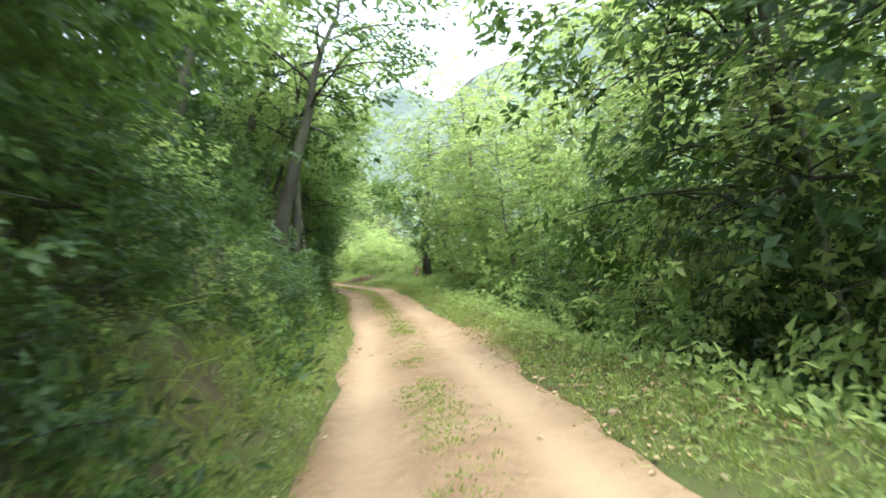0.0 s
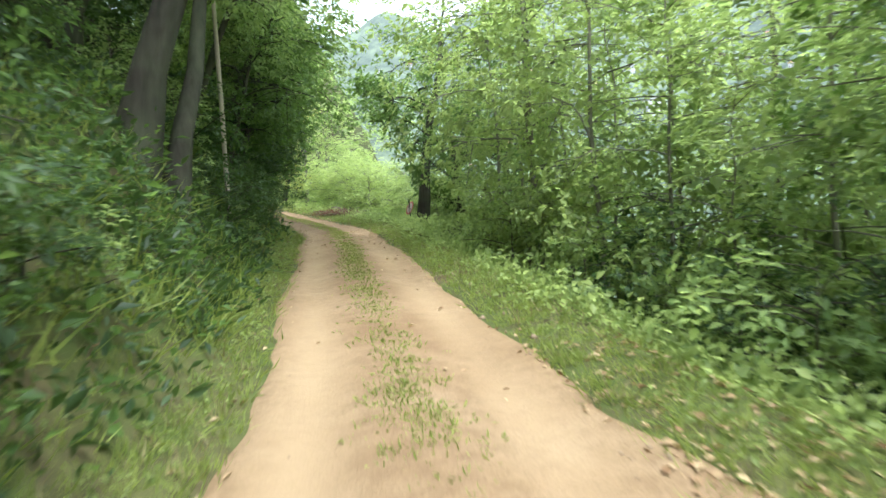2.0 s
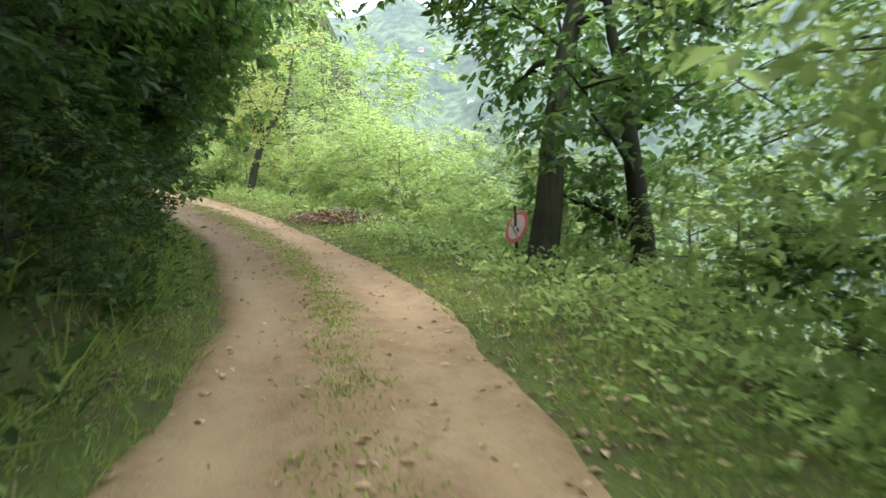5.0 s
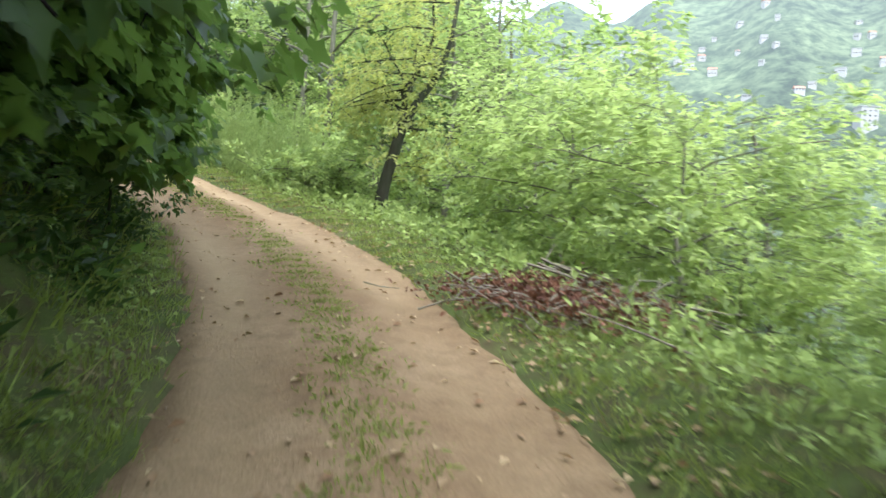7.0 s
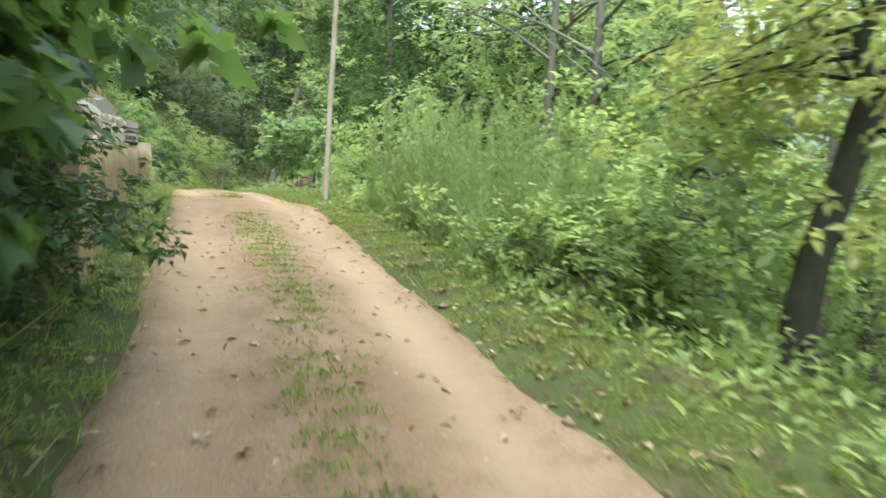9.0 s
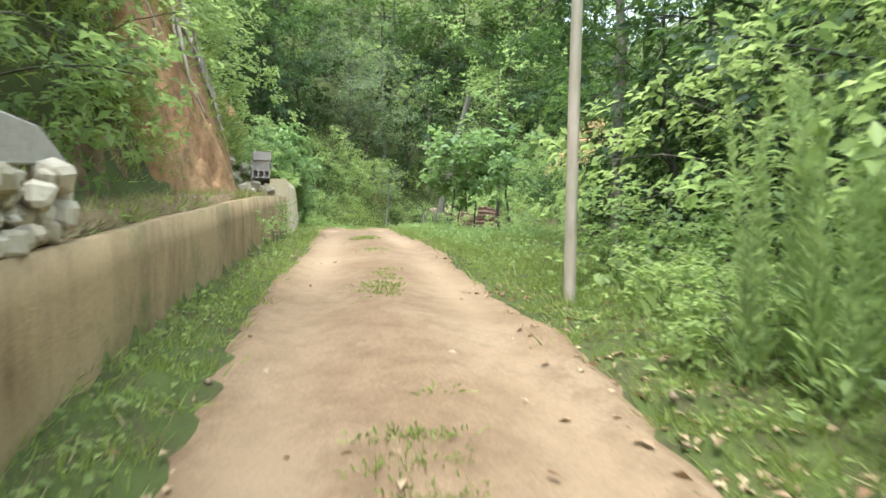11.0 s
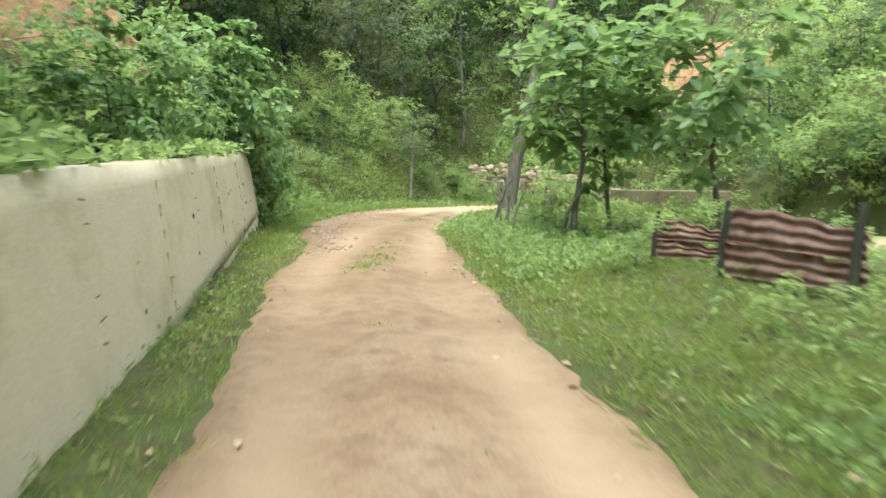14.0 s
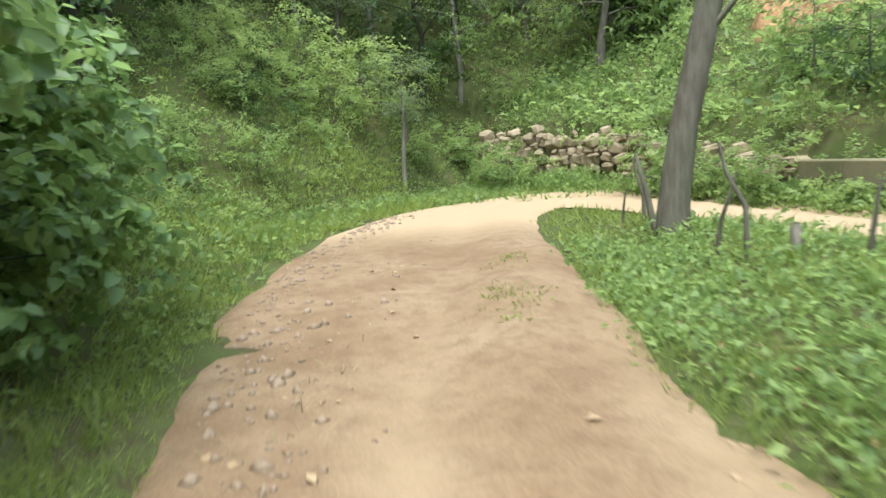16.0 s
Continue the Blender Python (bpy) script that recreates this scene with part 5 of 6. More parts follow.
for f in (0.66,):
    o_ = pile_a + pile_t * f + np.array([pile_t[1], -pile_t[0]]) * -0.02
    root = thing("iron_rod", o_[0], o_[1], 5.05, "rusty iron rod standing in the stone pile", "rod", group="iron rods")
    child("rod", mesh_from("rod", *tubes([([(0, 0, -0.2), (0.0, 0, 0.5), (0.03, 0, 1.3)], (0.011, 0.011, 0.010))], 6), RUST), root)

# ---------------------------------------------------------------- road sign by the dark trunk
x, y = -0.86, 32.36
sign = thing("road_sign", x, y, lift(x, y), "bent round road sign with faded red rim leaning at the trunk", "road sign")
bm = bmesh.new()
bmesh.ops.create_cone(bm, cap_ends=True, segments=36, radius1=0.25, radius2=0.25, depth=0.006)
disc = part("rim", bm, SIGN_RED, sign)
tiltm = Matrix.Translation((0, 0, 0.64)) @ Matrix.Rotation(math.radians(24), 4, Vector((0.45, 0.89, 0))) @ pose(0, 0, 0, 84, 0, -68) @ pose(0, 0, 0, 0, 0, -18)
disc.matrix_basis = tiltm
bm = bmesh.new()
bmesh.ops.create_cone(bm, cap_ends=True, segments=36, radius1=0.188, radius2=0.188, depth=0.012)
part("face", bm, SIGN_WHITE, disc, "white sign face with dark symbols")
for q, wdt in ((-0.06, 0.10), (0.07, 0.09)):
    part("symbol_bar", box_bm(wdt, 0.045, 0.016, 0.002, (q, 0.0, 0.0)), SIGN_BLACK, disc)
part("symbol_bar", box_bm(0.30, 0.02, 0.017, 0.002, (0, -0.06, 0)), SIGN_BLACK, disc)
me = mesh_from("post", *tubes([([(0.02, 0.03, -0.3), (0.0, 0.03, 0.4), (-0.02, 0.04, 0.95)], (0.022, 0.022, 0.02))], 8), BARK_DARK)
child("post", me, sign)

# ---------------------------------------------------------------- poles, posts and roots


def stick_thing(name, label, category, lines, mat, x, y, z=None, group="", turn=0.0, sides=7):
    root = thing(name, x, y, lift(x, y) if z is None else z, label, category, group, turn=turn)
    for pts, rad, pname in lines:
        child(pname, mesh_from(pname, *tubes([(pts, rad)], sides), mat, True), root)
    return root


x, y = at_road(29.6, -2.05)
stick_thing("pole", "thin pale wooden pole on the bank", "pole", [([(0, 0, -0.5), (0.02, 0, 2), (0.0, 0.03, 4), (0.05, 0, 6.2)], (0.048, 0.045, 0.042, 0.038), "shaft")], POLE_WOOD, x, y)
x, y = -15.5, 47.6
stick_thing("pole", "tall leaning wooden utility pole beside the track", "pole", [([(0, 0, -0.5), (0.05, 0.0, 2), (0.14, 0, 5), (0.22, 0, 8)], (0.058, 0.054, 0.047, 0.042), "shaft")], POLE_WOOD, x, y, turn=heading(60))
# trees of the hairpin: the bare leaning trunk and the posts round it
x, y = -34.5, 64.5
stick_thing("tree", "grey leaning trunk at the inner edge of the bend", "tree",
            [([(0, 0, -0.3), (0.04, 0.05, 0.5), (0.16, 0.15, 1.4), (0.52, 0.45, 3.3), (1.15, 0.95, 6.5)], (0.25, 0.20, 0.18, 0.165, 0.11), "trunk"),
             ([(-0.15, -0.05, -0.2), (-0.32, 0.0, 0.6), (-0.5, 0.1, 1.1)], (0.05, 0.04, 0.02), "limb"), ([(-0.22, 0, -0.2), (-0.05, 0.03, 0.9), (0.2, 0.2, 2.1)], (0.055, 0.045, 0.03), "limb"),
             ([(0.35, 0.3, 2.4), (0.9, 0.4, 3.0), (1.8, 0.7, 3.2)], (0.05, 0.035, 0.02), "limb")], BARK, x, y, sides=10)
for px, py, h, lx, ly, g, mat in ((-35.83, 65.7, 0.55, 0.1, 0.05, 0.035, BARK), (-35.2, 65.2, 1.0, -0.12, 0.0, 0.045, BARK), (-34.9, 64.9, 0.8, 0.15, 0.1, 0.03, BARK),
                                  (-33.5, 63.15, 0.9, 0.22, 0.15, 0.038, BARK), (-33.1, 63.0, 1.15, -0.28, 0.1, 0.045, BARK), (-32.7, 63.05, 0.30, 0.02, 0.0, 0.11, BARK_PALE),
                                  (-32.1, 62.9, 0.75, 0.1, 0.1, 0.04, BARK), (-31.6, 62.6, 0.55, 0.02, 0.0, 0.06, BARK), (-30.3, 59.55, 0.85, 0.28, 0.2, 0.035, BARK_PALE),
                                  (-30.45, 59.45, 0.14, 0.03, 0.0, 0.10, BARK_PALE), (-30.8, 59.9, 1.0, -0.3, 0.1, 0.03, BARK), (-31.3, 60.2, 0.95, 0.3, 0.3, 0.05, BARK), (-30.9, 60.1, 0.8, -0.1, 0.3, 0.06, BARK),
                                  (-29.3, 59.7, 0.9, 0.35, 0.25, 0.06, BARK)):
    stick_thing("stump_post", "thin weathered branch stake in the weeds by the bend" if g < 0.1 else "short pale cut stump in the weeds", "post",
                [([(0, 0, -0.25), (lx * 0.2 + 0.03, ly * 0.5, h * 0.45), (lx * 0.75, ly * 0.6, h * 0.75), (lx, ly, h)], (g * 0.75, g * 0.6, g * 0.48, g * 0.34), "shaft")], mat, px, py, group="stakes by the bend")
plant("straight", -18.4, 53.55, 40, 1.0)
for x, y, k in ((-19.5, 57.0, 0.85), (-19.9, 58.7, 0.8), (-18.2, 55.4, 0.8)):
    plant("overhang", x, y, 60 * x, k, group="growth inside the hairpin")
plant("dark", -17.0, 52.9, 80, 0.55, group="growth inside the hairpin")
plant("bush_dark", -16.6, 54.2, 20, 0.9, group="growth inside the hairpin")
for x, y, k, t in ((-15.2, 53.0, 0.8, 10), (-13.6, 52.2, 0.85, 130), (-19.6, 56.2, 0.62, 220), (-17.6, 56.4, 0.75, 70)):
    plant("dark", x, y, t, k, group="growth inside the hairpin")

# ---------------------------------------------------------------- brush pile
x, y = at_road(44.2, 2.35)
pile = thing("brush_pile", x, y, lift(x, y), "heap of cut branches with dry reddish-brown leaves", "brush pile", turn=heading(44.6))
rg = np.random.default_rng(21)
lines = []
for n in range(110):
    c = rg.normal(0, 1, 3) * np.array([0.45, 0.65, 0.06]) + np.array([0.1, 0, 0.14])
    wv = unit(rg.normal(0, 1, 3) * np.array([1, 0.8, 0.22]))
    ln = rg.uniform(0.4, 1.1)
    lines.append((c + wv * ln * np.linspace(-0.5, 0.5, 4)[:, None] + rg.normal(0, 0.03, (4, 3)), np.linspace(0.009, 0.003, 4) * rg.uniform(0.6, 1.4)))
for n in range(7):
    c = np.array([0.7 + 0.08 * n, -0.2 + 0.06 * n, 0.15])
    wv = unit(np.array([1.0, -0.5 + rg.normal(0, 0.15), -0.35]))
    lines.append((c + wv * np.linspace(-0.9, 1.1, 5)[:, None] + rg.normal(0, 0.03, (5, 3)), np.linspace(0.014, 0.007, 5)))
tagged(child("brushwood", mesh_from("brushwood", *tubes(lines, 5), BARK_PALE, True), pile), kind="stuff")
nl = 3400
c = rg.normal(0, 1, (nl, 3)) * np.array([0.42, 0.62, 0.08]) + np.array([0, 0.1, 0.15])
c[:, 2] = np.abs(c[:, 2]) * np.exp(-(c[:, 0] ** 2 + c[:, 1] ** 2) * 0.25) + 0.03
child("dry_foliage", mesh_from("dry_foliage", *leaves(c, rg.normal(0, 1, (nl, 3)), rg.normal(0, 1, (nl, 3)), rg.uniform(0.035, 0.08, nl), 0.5), DEAD), pile)

# ---------------------------------------------------------------- undergrowth, grass and litter


def road_points(s, d):
    return (np.interp(s, MAIN_S, MAIN[:, 0]) + np.interp(s, MAIN_S, MAIN_R[:, 0]) * d, np.interp(s, MAIN_S, MAIN[:, 1]) + np.interp(s, MAIN_S, MAIN_R[:, 1]) * d)


def tufts(rg, x, y, per, radius, tall, leaf, width, upright, z=None, fold=0.25):
    """Leaves or blades of little plants at the places x, y."""
    z = height(x, y) if z is None else z
    n = len(x)
    grow_by = rg.uniform(0.5, 1.3, (n, 1))
    off = rg.normal(0, 1, (n, per, 2)) * radius * grow_by[:, :, None]
    h = rg.uniform(0, 1, (n, per)) * tall * grow_by
    c = np.stack([x[:, None] + off[..., 0], y[:, None] + off[..., 1], z[:, None] + h], -1).reshape(-1, 3)
    out = np.concatenate([off / (radius + 1e-6) * 0.5, np.zeros((n, per, 1))], -1).reshape(-1, 3) + rg.normal(0, 0.45, (n * per, 3))
    axes = out * (1 - upright) + np.array([0, 0, 1.0]) * upright + rg.normal(0, 0.15, (n * per, 3))
    normals = np.array([0, 0, 1.0]) * (1 - upright) + rg.normal(0, 0.5, (n * per, 3))
    return leaves(c, axes, normals, (leaf * rg.uniform(0.6, 1.35, (n, per)) * grow_by).ravel(), width, fold)


def stuff(name, label, category, mat, geo):
    return tagged(new(name, mesh_from(name, *geo, mat)), label, category, kind="stuff")


def patchy(rg, x, y, scale, keep, seed=0.0):
    return (wave(x, y, scale, seed) + rg.normal(0, 0.25, len(x))) > keep


rg = np.random.default_rng(31)
# verge grass, uphill and downhill
s, d = rg.uniform(0, 84, 9000), -rg.uniform(0, 1, 9000)
d = track_left(s) + 0.07 + d * np.maximum(bank_start(s) - 0.72 + 0.95 + track_left(s), 0.5)
x, y = road_points(s, d)
stuff("grass", "short green grass along the uphill verge", "grass", GRASS, tufts(rg, x, y, 8, 0.06, 0.01, 0.095, 0.10, 0.55, fold=None))
s, d = rg.uniform(0, 84, 13000), 1.42 + rg.gamma(1.6, 0.55, 13000)
d = d - 0.6 * step(75, 82, s)
x, y = road_points(s, d)
k = d < 5.5
stuff("grass", "rough green grass along the downhill verge", "grass", GRASS, tufts(rg, x[k], y[k], 7, 0.06, 0.01, 0.10, 0.10, 0.55, fold=None))
# small broad-leaved weeds in both verges
s = rg.uniform(2, 84, 5200)
d = np.where(rg.random(5200) < 0.45, track_left(s) - 0.12 - rg.gamma(1.3, 0.28, 5200), 1.62 + rg.gamma(1.5, 0.55, 5200) - 0.6 * step(75, 82, s))
x, y = road_points(s, d)
k = patchy(rg, x, y, 0.5, -0.1, 8.0)
stuff("verge_weeds", "small leafy weeds in the verges of the track", "undergrowth", LEAF_BRIGHT, tufts(rg, x[k], y[k], 7, 0.07, 0.09, 0.05, 0.6, 0.25))
# grass on the crown between the ruts
s, d = rg.uniform(0, 84, 7600), 0.28 + rg.normal(0, 0.13, 7600)
x, y = road_points(s, d)
k = patchy(rg, x, y, 0.7, np.where(s < 34, -0.25, np.where(s < 56, -0.45, 0.5)), 1.0)
stuff("grass", "sparse grass on the crown of the track", "grass", GRASS, tufts(rg, x[k], y[k], 12, 0.05, 0.0, 0.042, 0.26, 0.35, np.array([on_ground(a, b) - 0.01 for a, b in zip(x[k], y[k])])))
s, d = rg.uniform(58, 78, 5200), 1.6 + rg.gamma(1.8, 1.2, 5200)
x, y = road_points(s, d)
k = (d < 9)
stuff("grass", "rough grass beside the tall wall stretch", "grass", GRASS, tufts(rg, x[k], y[k], 7, 0.07, 0.02, 0.11, 0.11, 0.5, fold=None))
s, d = rg.uniform(76, 95, 5200), -rg.uniform(1.2, 6.0, 5200)
x, y = road_points(s, d)
k = d < track_left(s) - 0.25
stuff("grass", "bright green grass along the outside of the bend", "grass", GRASS, tufts(rg, x[k], y[k], 9, 0.08, 0.02, 0.16, 0.11, 0.55, fold=None))
s, d = rg.uniform(86, 96, 2600), rg.uniform(-5, 3.5, 2600)
x, y = road_points(s, d)
gap = np.sqrt(((x[:, None] - TURN[None, :, 0]) ** 2 + (y[:, None] - TURN[None, :, 1]) ** 2).min(1))
k = (gap > 2.3) & ((s > 90) | (d < -3))
stuff("grass", "grass between the bend and the bushes", "grass", GRASS, tufts(rg, x[k], y[k], 9, 0.09, 0.04, 0.18, 0.11, 0.55, fold=None))
x, y = rg.uniform(-48, -27, 7000), rg.uniform(61.5, 73, 7000)
near_k = np.array([((ROADLINE[:, 0] - a_) ** 2 + (ROADLINE[:, 1] - b_) ** 2).argmin() for a_, b_ in zip(x, y)])
side = (x - ROADLINE[near_k, 0]) * road_r[near_k, 0] + (y - ROADLINE[near_k, 1]) * road_r[near_k, 1]
k = (side < left_edge[near_k] - 0.12) | (side > right_edge[near_k] + 0.12)
stuff("grass", "grass and small weeds round the bend", "grass", GRASS, tufts(rg, x[k], y[k], 6, 0.10, 0.03, 0.17, 0.16, 0.5, fold=None))
# straw and dry grass
s, d = rg.uniform(0, 84, 1500), np.where(rg.random(1500) < 0.5, -rg.uniform(0.95, 1.5, 1500), rg.uniform(1.5, 3.0, 1500))
x, y = road_points(s, d)
stuff("dry_grass", "dry straw in the verge", "dry grass", STRAW, tufts(rg, x, y, 5, 0.06, 0.02, 0.16, 0.07, 0.5, fold=None))
# leafy cover on the uphill bank
s, d = rg.uniform(0, 50, 9500), -1.35 - rg.gamma(1.5, 1.0, 9500)
x, y = road_points(s, d)
k = (d > -6.5) & patchy(rg, x, y, 0.8, -0.15, 6.0)
# most weeds take the dark leaf, which paints the shade of the bank
half = rg.random(len(x)) < 0.35
stuff("bank_undergrowth", "leafy weeds and creepers covering the bank", "undergrowth", LEAF_FIG, tufts(rg, x[k & half], y[k & half], 8, 0.13, 0.26, 0.10, 0.6, 0.25))
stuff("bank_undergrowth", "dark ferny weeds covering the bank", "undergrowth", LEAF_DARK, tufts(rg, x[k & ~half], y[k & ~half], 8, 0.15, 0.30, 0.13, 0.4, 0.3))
s, d = rg.uniform(0, 50, 1700), -1.35 - rg.gamma(1.2, 0.9, 1700)
x, y = road_points(s, d)
stuff("bank_grass", "long hanging grass on the bank", "grass", GRASS, tufts(rg, x, y, 10, 0.08, 0.05, 0.32, 0.055, 0.5, fold=None))
# leafy cover on the downhill slope
s, d = rg.uniform(6, 60, 5600), 2.1 + rg.gamma(1.6, 1.3, 5600)
x, y = road_points(s, d)
k = d < 13
stuff("slope_undergrowth", "leafy weeds covering the slope below the track", "undergrowth", LEAF_BRIGHT, tufts(rg, x[k], y[k], 7, 0.16, 0.30, 0.095, 0.55, 0.3))
# terraces above the walls
s = rg.uniform(50, 82, 6000)
d = -bank_start(s) - 0.35 - rg.gamma(1.4, 1.3, 6000)
x, y = road_points(s, d)
k = (d > -11) & ~((s > 70) & (s < 79.5) & (d < -3.6) & (d > -6.2) & (wave(x, y, 0.9, 1.0) < 0.25)) & ~((s > 57) & (s < 69.3) & (d > -2.6)) & ~((s > 57.5) & (s < 69.2) & (d < -2.3) & (d > -4.3) & (s > 0))
stuff("terrace_undergrowth", "weeds and creepers on the terrace above the walls", "undergrowth", LEAF, tufts(rg, x[k], y[k], 7, 0.14, 0.28, 0.12, 0.6, 0.3))
# weeds inside the hairpin and along the bend
s, d = rg.uniform(62, 85, 4600), 1.75 + rg.gamma(1.6, 1.3, 4600)
d = d - 0.75 * step(75, 82, s)
x, y = road_points(s, d)
k = (d < 9) & (y < 66.5) & patchy(rg, x, y, 0.9, np.where(s < 73, 0.25, -0.55), 2.0)
stuff("weed_patch", "low broad-leaved weeds inside the bend", "undergrowth", LEAF, tufts(rg, x[k], y[k], 9, 0.11, 0.16, 0.07, 0.65, 0.25))
s, d = rg.uniform(79.5, 104, 4600), rg.uniform(-12, 4.5, 4600)
k = (d < -2.9) | (s > 92)
x, y = road_points(s[k], d[k])
stuff("weed_patch", "green weeds on the slope beside the bend", "undergrowth", LEAF, tufts(rg, x, y, 8, 0.13, 0.24, 0.12, 0.6, 0.35))
# hillside behind the stone wall
x, y = rg.uniform(-58, -14, 9000), rg.uniform(65.5, 96, 9000)
back = behind_wall(x, y)
scar = (np.abs(x + 34.2 + 0.47 * (y - 76)) < 2.4 + 0.7 * wave(x, y, 0.9)) & (np.abs(y - 82) < 6.0)
k = (back > 0.3) & ~(scar & (rg.random(9000) < 0.85)) & ~((x > -34.5 - 0.47 * (y - 76)) & (y > 74) & (rg.random(9000) < 0.8))
stuff("hillside_undergrowth", "thick green growth on the slope behind the stone wall", "undergrowth", LEAF, tufts(rg, x[k], y[k], 6, 0.3, 0.45, 0.23, 0.6, 0.3))
# weeds at the foot of the stone wall and in its joints
t_ = rg.uniform(0, 1, 1500)
x = -46.5 + 16.9 * t_
y = np.interp(x, [w_[0] for w_ in BEND_WALL], [w_[1] for w_ in BEND_WALL]) - np.abs(rg.normal(0, 0.35, 1500)) - 0.2
stuff("weed_patch", "weeds at the foot of the stone wall", "undergrowth", LEAF, tufts(rg, x, y, 11, 0.16, 0.40, 0.11, 0.6, 0.4))
x, y = rg.uniform(-50, -27, 5200), rg.uniform(66, 82, 5200)
back = behind_wall(x, y)
k = (back > 0.1) & (back < 7)
stuff("hillside_undergrowth", "low green herbs on the slope just above the stone wall", "undergrowth", LEAF, tufts(rg, x[k], y[k], 7, 0.16, 0.3, 0.10, 0.6, 0.35))
# tea rows high on the slope
tea = []
for r_ in range(26):
    xr = np.arange(-37, -12, 0.22) + rg.normal(0, 0.05, len(np.arange(-37, -12, 0.22)))
    yr = 76.5 + 1.55 * r_ + 0.8 * np.sin(xr * 0.25 + r_) + 0.12 * (xr + 25) + rg.normal(0, 0.12, len(xr))
    kk = xr > -33.2 - 0.47 * (yr - 76)
    tea.append((xr[kk], yr[kk]))
x, y = np.concatenate([q[0] for q in tea]), np.concatenate([q[1] for q in tea])
stuff("tea_rows", "clipped light green tea bushes in rows on the slope", "tea bushes", LEAF_BRIGHT, tufts(rg, x, y, 9, 0.26, 0.55, 0.19, 0.6, 0.4))
# creepers on the low wall
n = 520
f = np.clip(rg.normal(0.80, 0.05, n), 0.6, 0.95)
low_a, low_b = np.array(LOW_A), np.array(LOW_B)
low_t = unit(low_b - low_a)
low_n = np.array([low_t[1], -low_t[0]])
p = low_a + (low_b - low_a) * f[:, None] + low_n * 0.20
top = 4.28 + 1.8 * f
zz = top - rg.uniform(0, 1, n) ** 0.7 * 1.0
k = patchy(rg, f * 18, zz * 3, 0.8, 0.1)
stuff("creeper", "green creeper hanging on the low wall", "creeper", LEAF, tufts(rg, p[k, 0], p[k, 1], 6, 0.05, 0.06, 0.065, 0.6, 0.2, zz[k]))
# creepers over the top of the tall wall
n = 700
f = rg.uniform(0.05, 1.0, n)
p = np.array(UP_A) + (np.array(UP_B) - np.array(UP_A)) * f[:, None] + wall_out * (rg.uniform(-0.25, 0.12, n)[:, None])
zz = 6.56 + 0.92 * f + rg.uniform(-0.05, 0.08, n)
k = patchy(rg, f * 12, zz * 0, 0.7, -0.1)
stuff("creeper", "green creeper spilling over the tall wall", "creeper", LEAF, tufts(rg, p[k, 0], p[k, 1], 7, 0.10, 0.08, 0.11, 0.65, 0.1, zz[k]))
# fallen leaves and pebbles
s, d = rg.uniform(2, 84, 4600), np.where(rg.random(4600) < 0.6, rg.normal(1.6, 0.4, 4600), rg.normal(-1.0, 0.3, 4600))
s[:900] = rg.uniform(32, 56, 900)
d[:900] = rg.uniform(-0.9, 2.2, 900)
s[900:2300], d[900:2300] = rg.uniform(11, 22, 1400), rg.uniform(1.4, 2.7, 1400)
s[2300:3500], d[2300:3500] = rg.uniform(33, 60, 1200), rg.normal(1.75, 0.25, 1200)
x, y = road_points(s, d)
zz = np.array([on_ground(a, b) + 0.012 for a, b in zip(x, y)])
stuff("leaf_litter", "scattered dry brown leaves on the track", "fallen leaves", DRY, leaves(np.stack([x, y, zz], -1), rg.normal(0, 1, (4600, 3)) * np.array([1, 1, 0.15]), np.array([0, 0, 1.0]) + rg.normal(0, 0.25, (4600, 3)), rg.uniform(0.03, 0.10, 4600), 0.55))
s, d = rg.uniform(2, 86, 1900), np.where(rg.random(1900) < 0.10, rg.uniform(-0.9, 1.5, 1900), np.where(rg.random(1900) < 0.5, rg.normal(1.55, 0.2, 1900), rg.normal(-1.0, 0.2, 1900)))
s[:700] = rg.uniform(76.5, 90, 700)
d[:700] = track_left(s[:700]) + 0.25 + np.abs(rg.normal(0, 0.38, 700))
x, y = road_points(s, d)
zz = np.array([on_ground(a, b) for a, b in zip(x, y)])
size = np.minimum(rg.gamma(1.5, 0.011, 1900), np.where((d > -0.75) & (d < 1.3), 0.012, 0.05))
size[:700] = rg.gamma(2.0, 0.013, 700).clip(0.012, 0.06)
octa = np.array([(1, 0, 0), (0, 1, 0), (-1, 0, 0), (0, -1, 0), (0, 0, 0.8), (0, 0, -0.6)], float)
tri = np.array([(0, 1, 4), (1, 2, 4), (2, 3, 4), (3, 0, 4), (1, 0, 5), (2, 1, 5), (3, 2, 5), (0, 3, 5)])
turn_ = rg.uniform(0, 6.28, 1900)
v = octa[None] * (size[:, None] * rg.uniform(0.6, 1.3, (1900, 3)))[:, None]
v = np.stack([v[..., 0] * np.cos(turn_)[:, None] - v[..., 1] * np.sin(turn_)[:, None], v[..., 0] * np.sin(turn_)[:, None] + v[..., 1] * np.cos(turn_)[:, None], v[..., 2]], -1)
v += np.stack([x, y, zz], -1)[:, None]
stuff("pebbles", "small stones and clods along the track", "stones", PEBBLE, (v.reshape(-1, 3), (np.arange(1900)[:, None, None] * 6 + tri[None]).reshape(-1, 3)))

# ---------------------------------------------------------------- bare clay


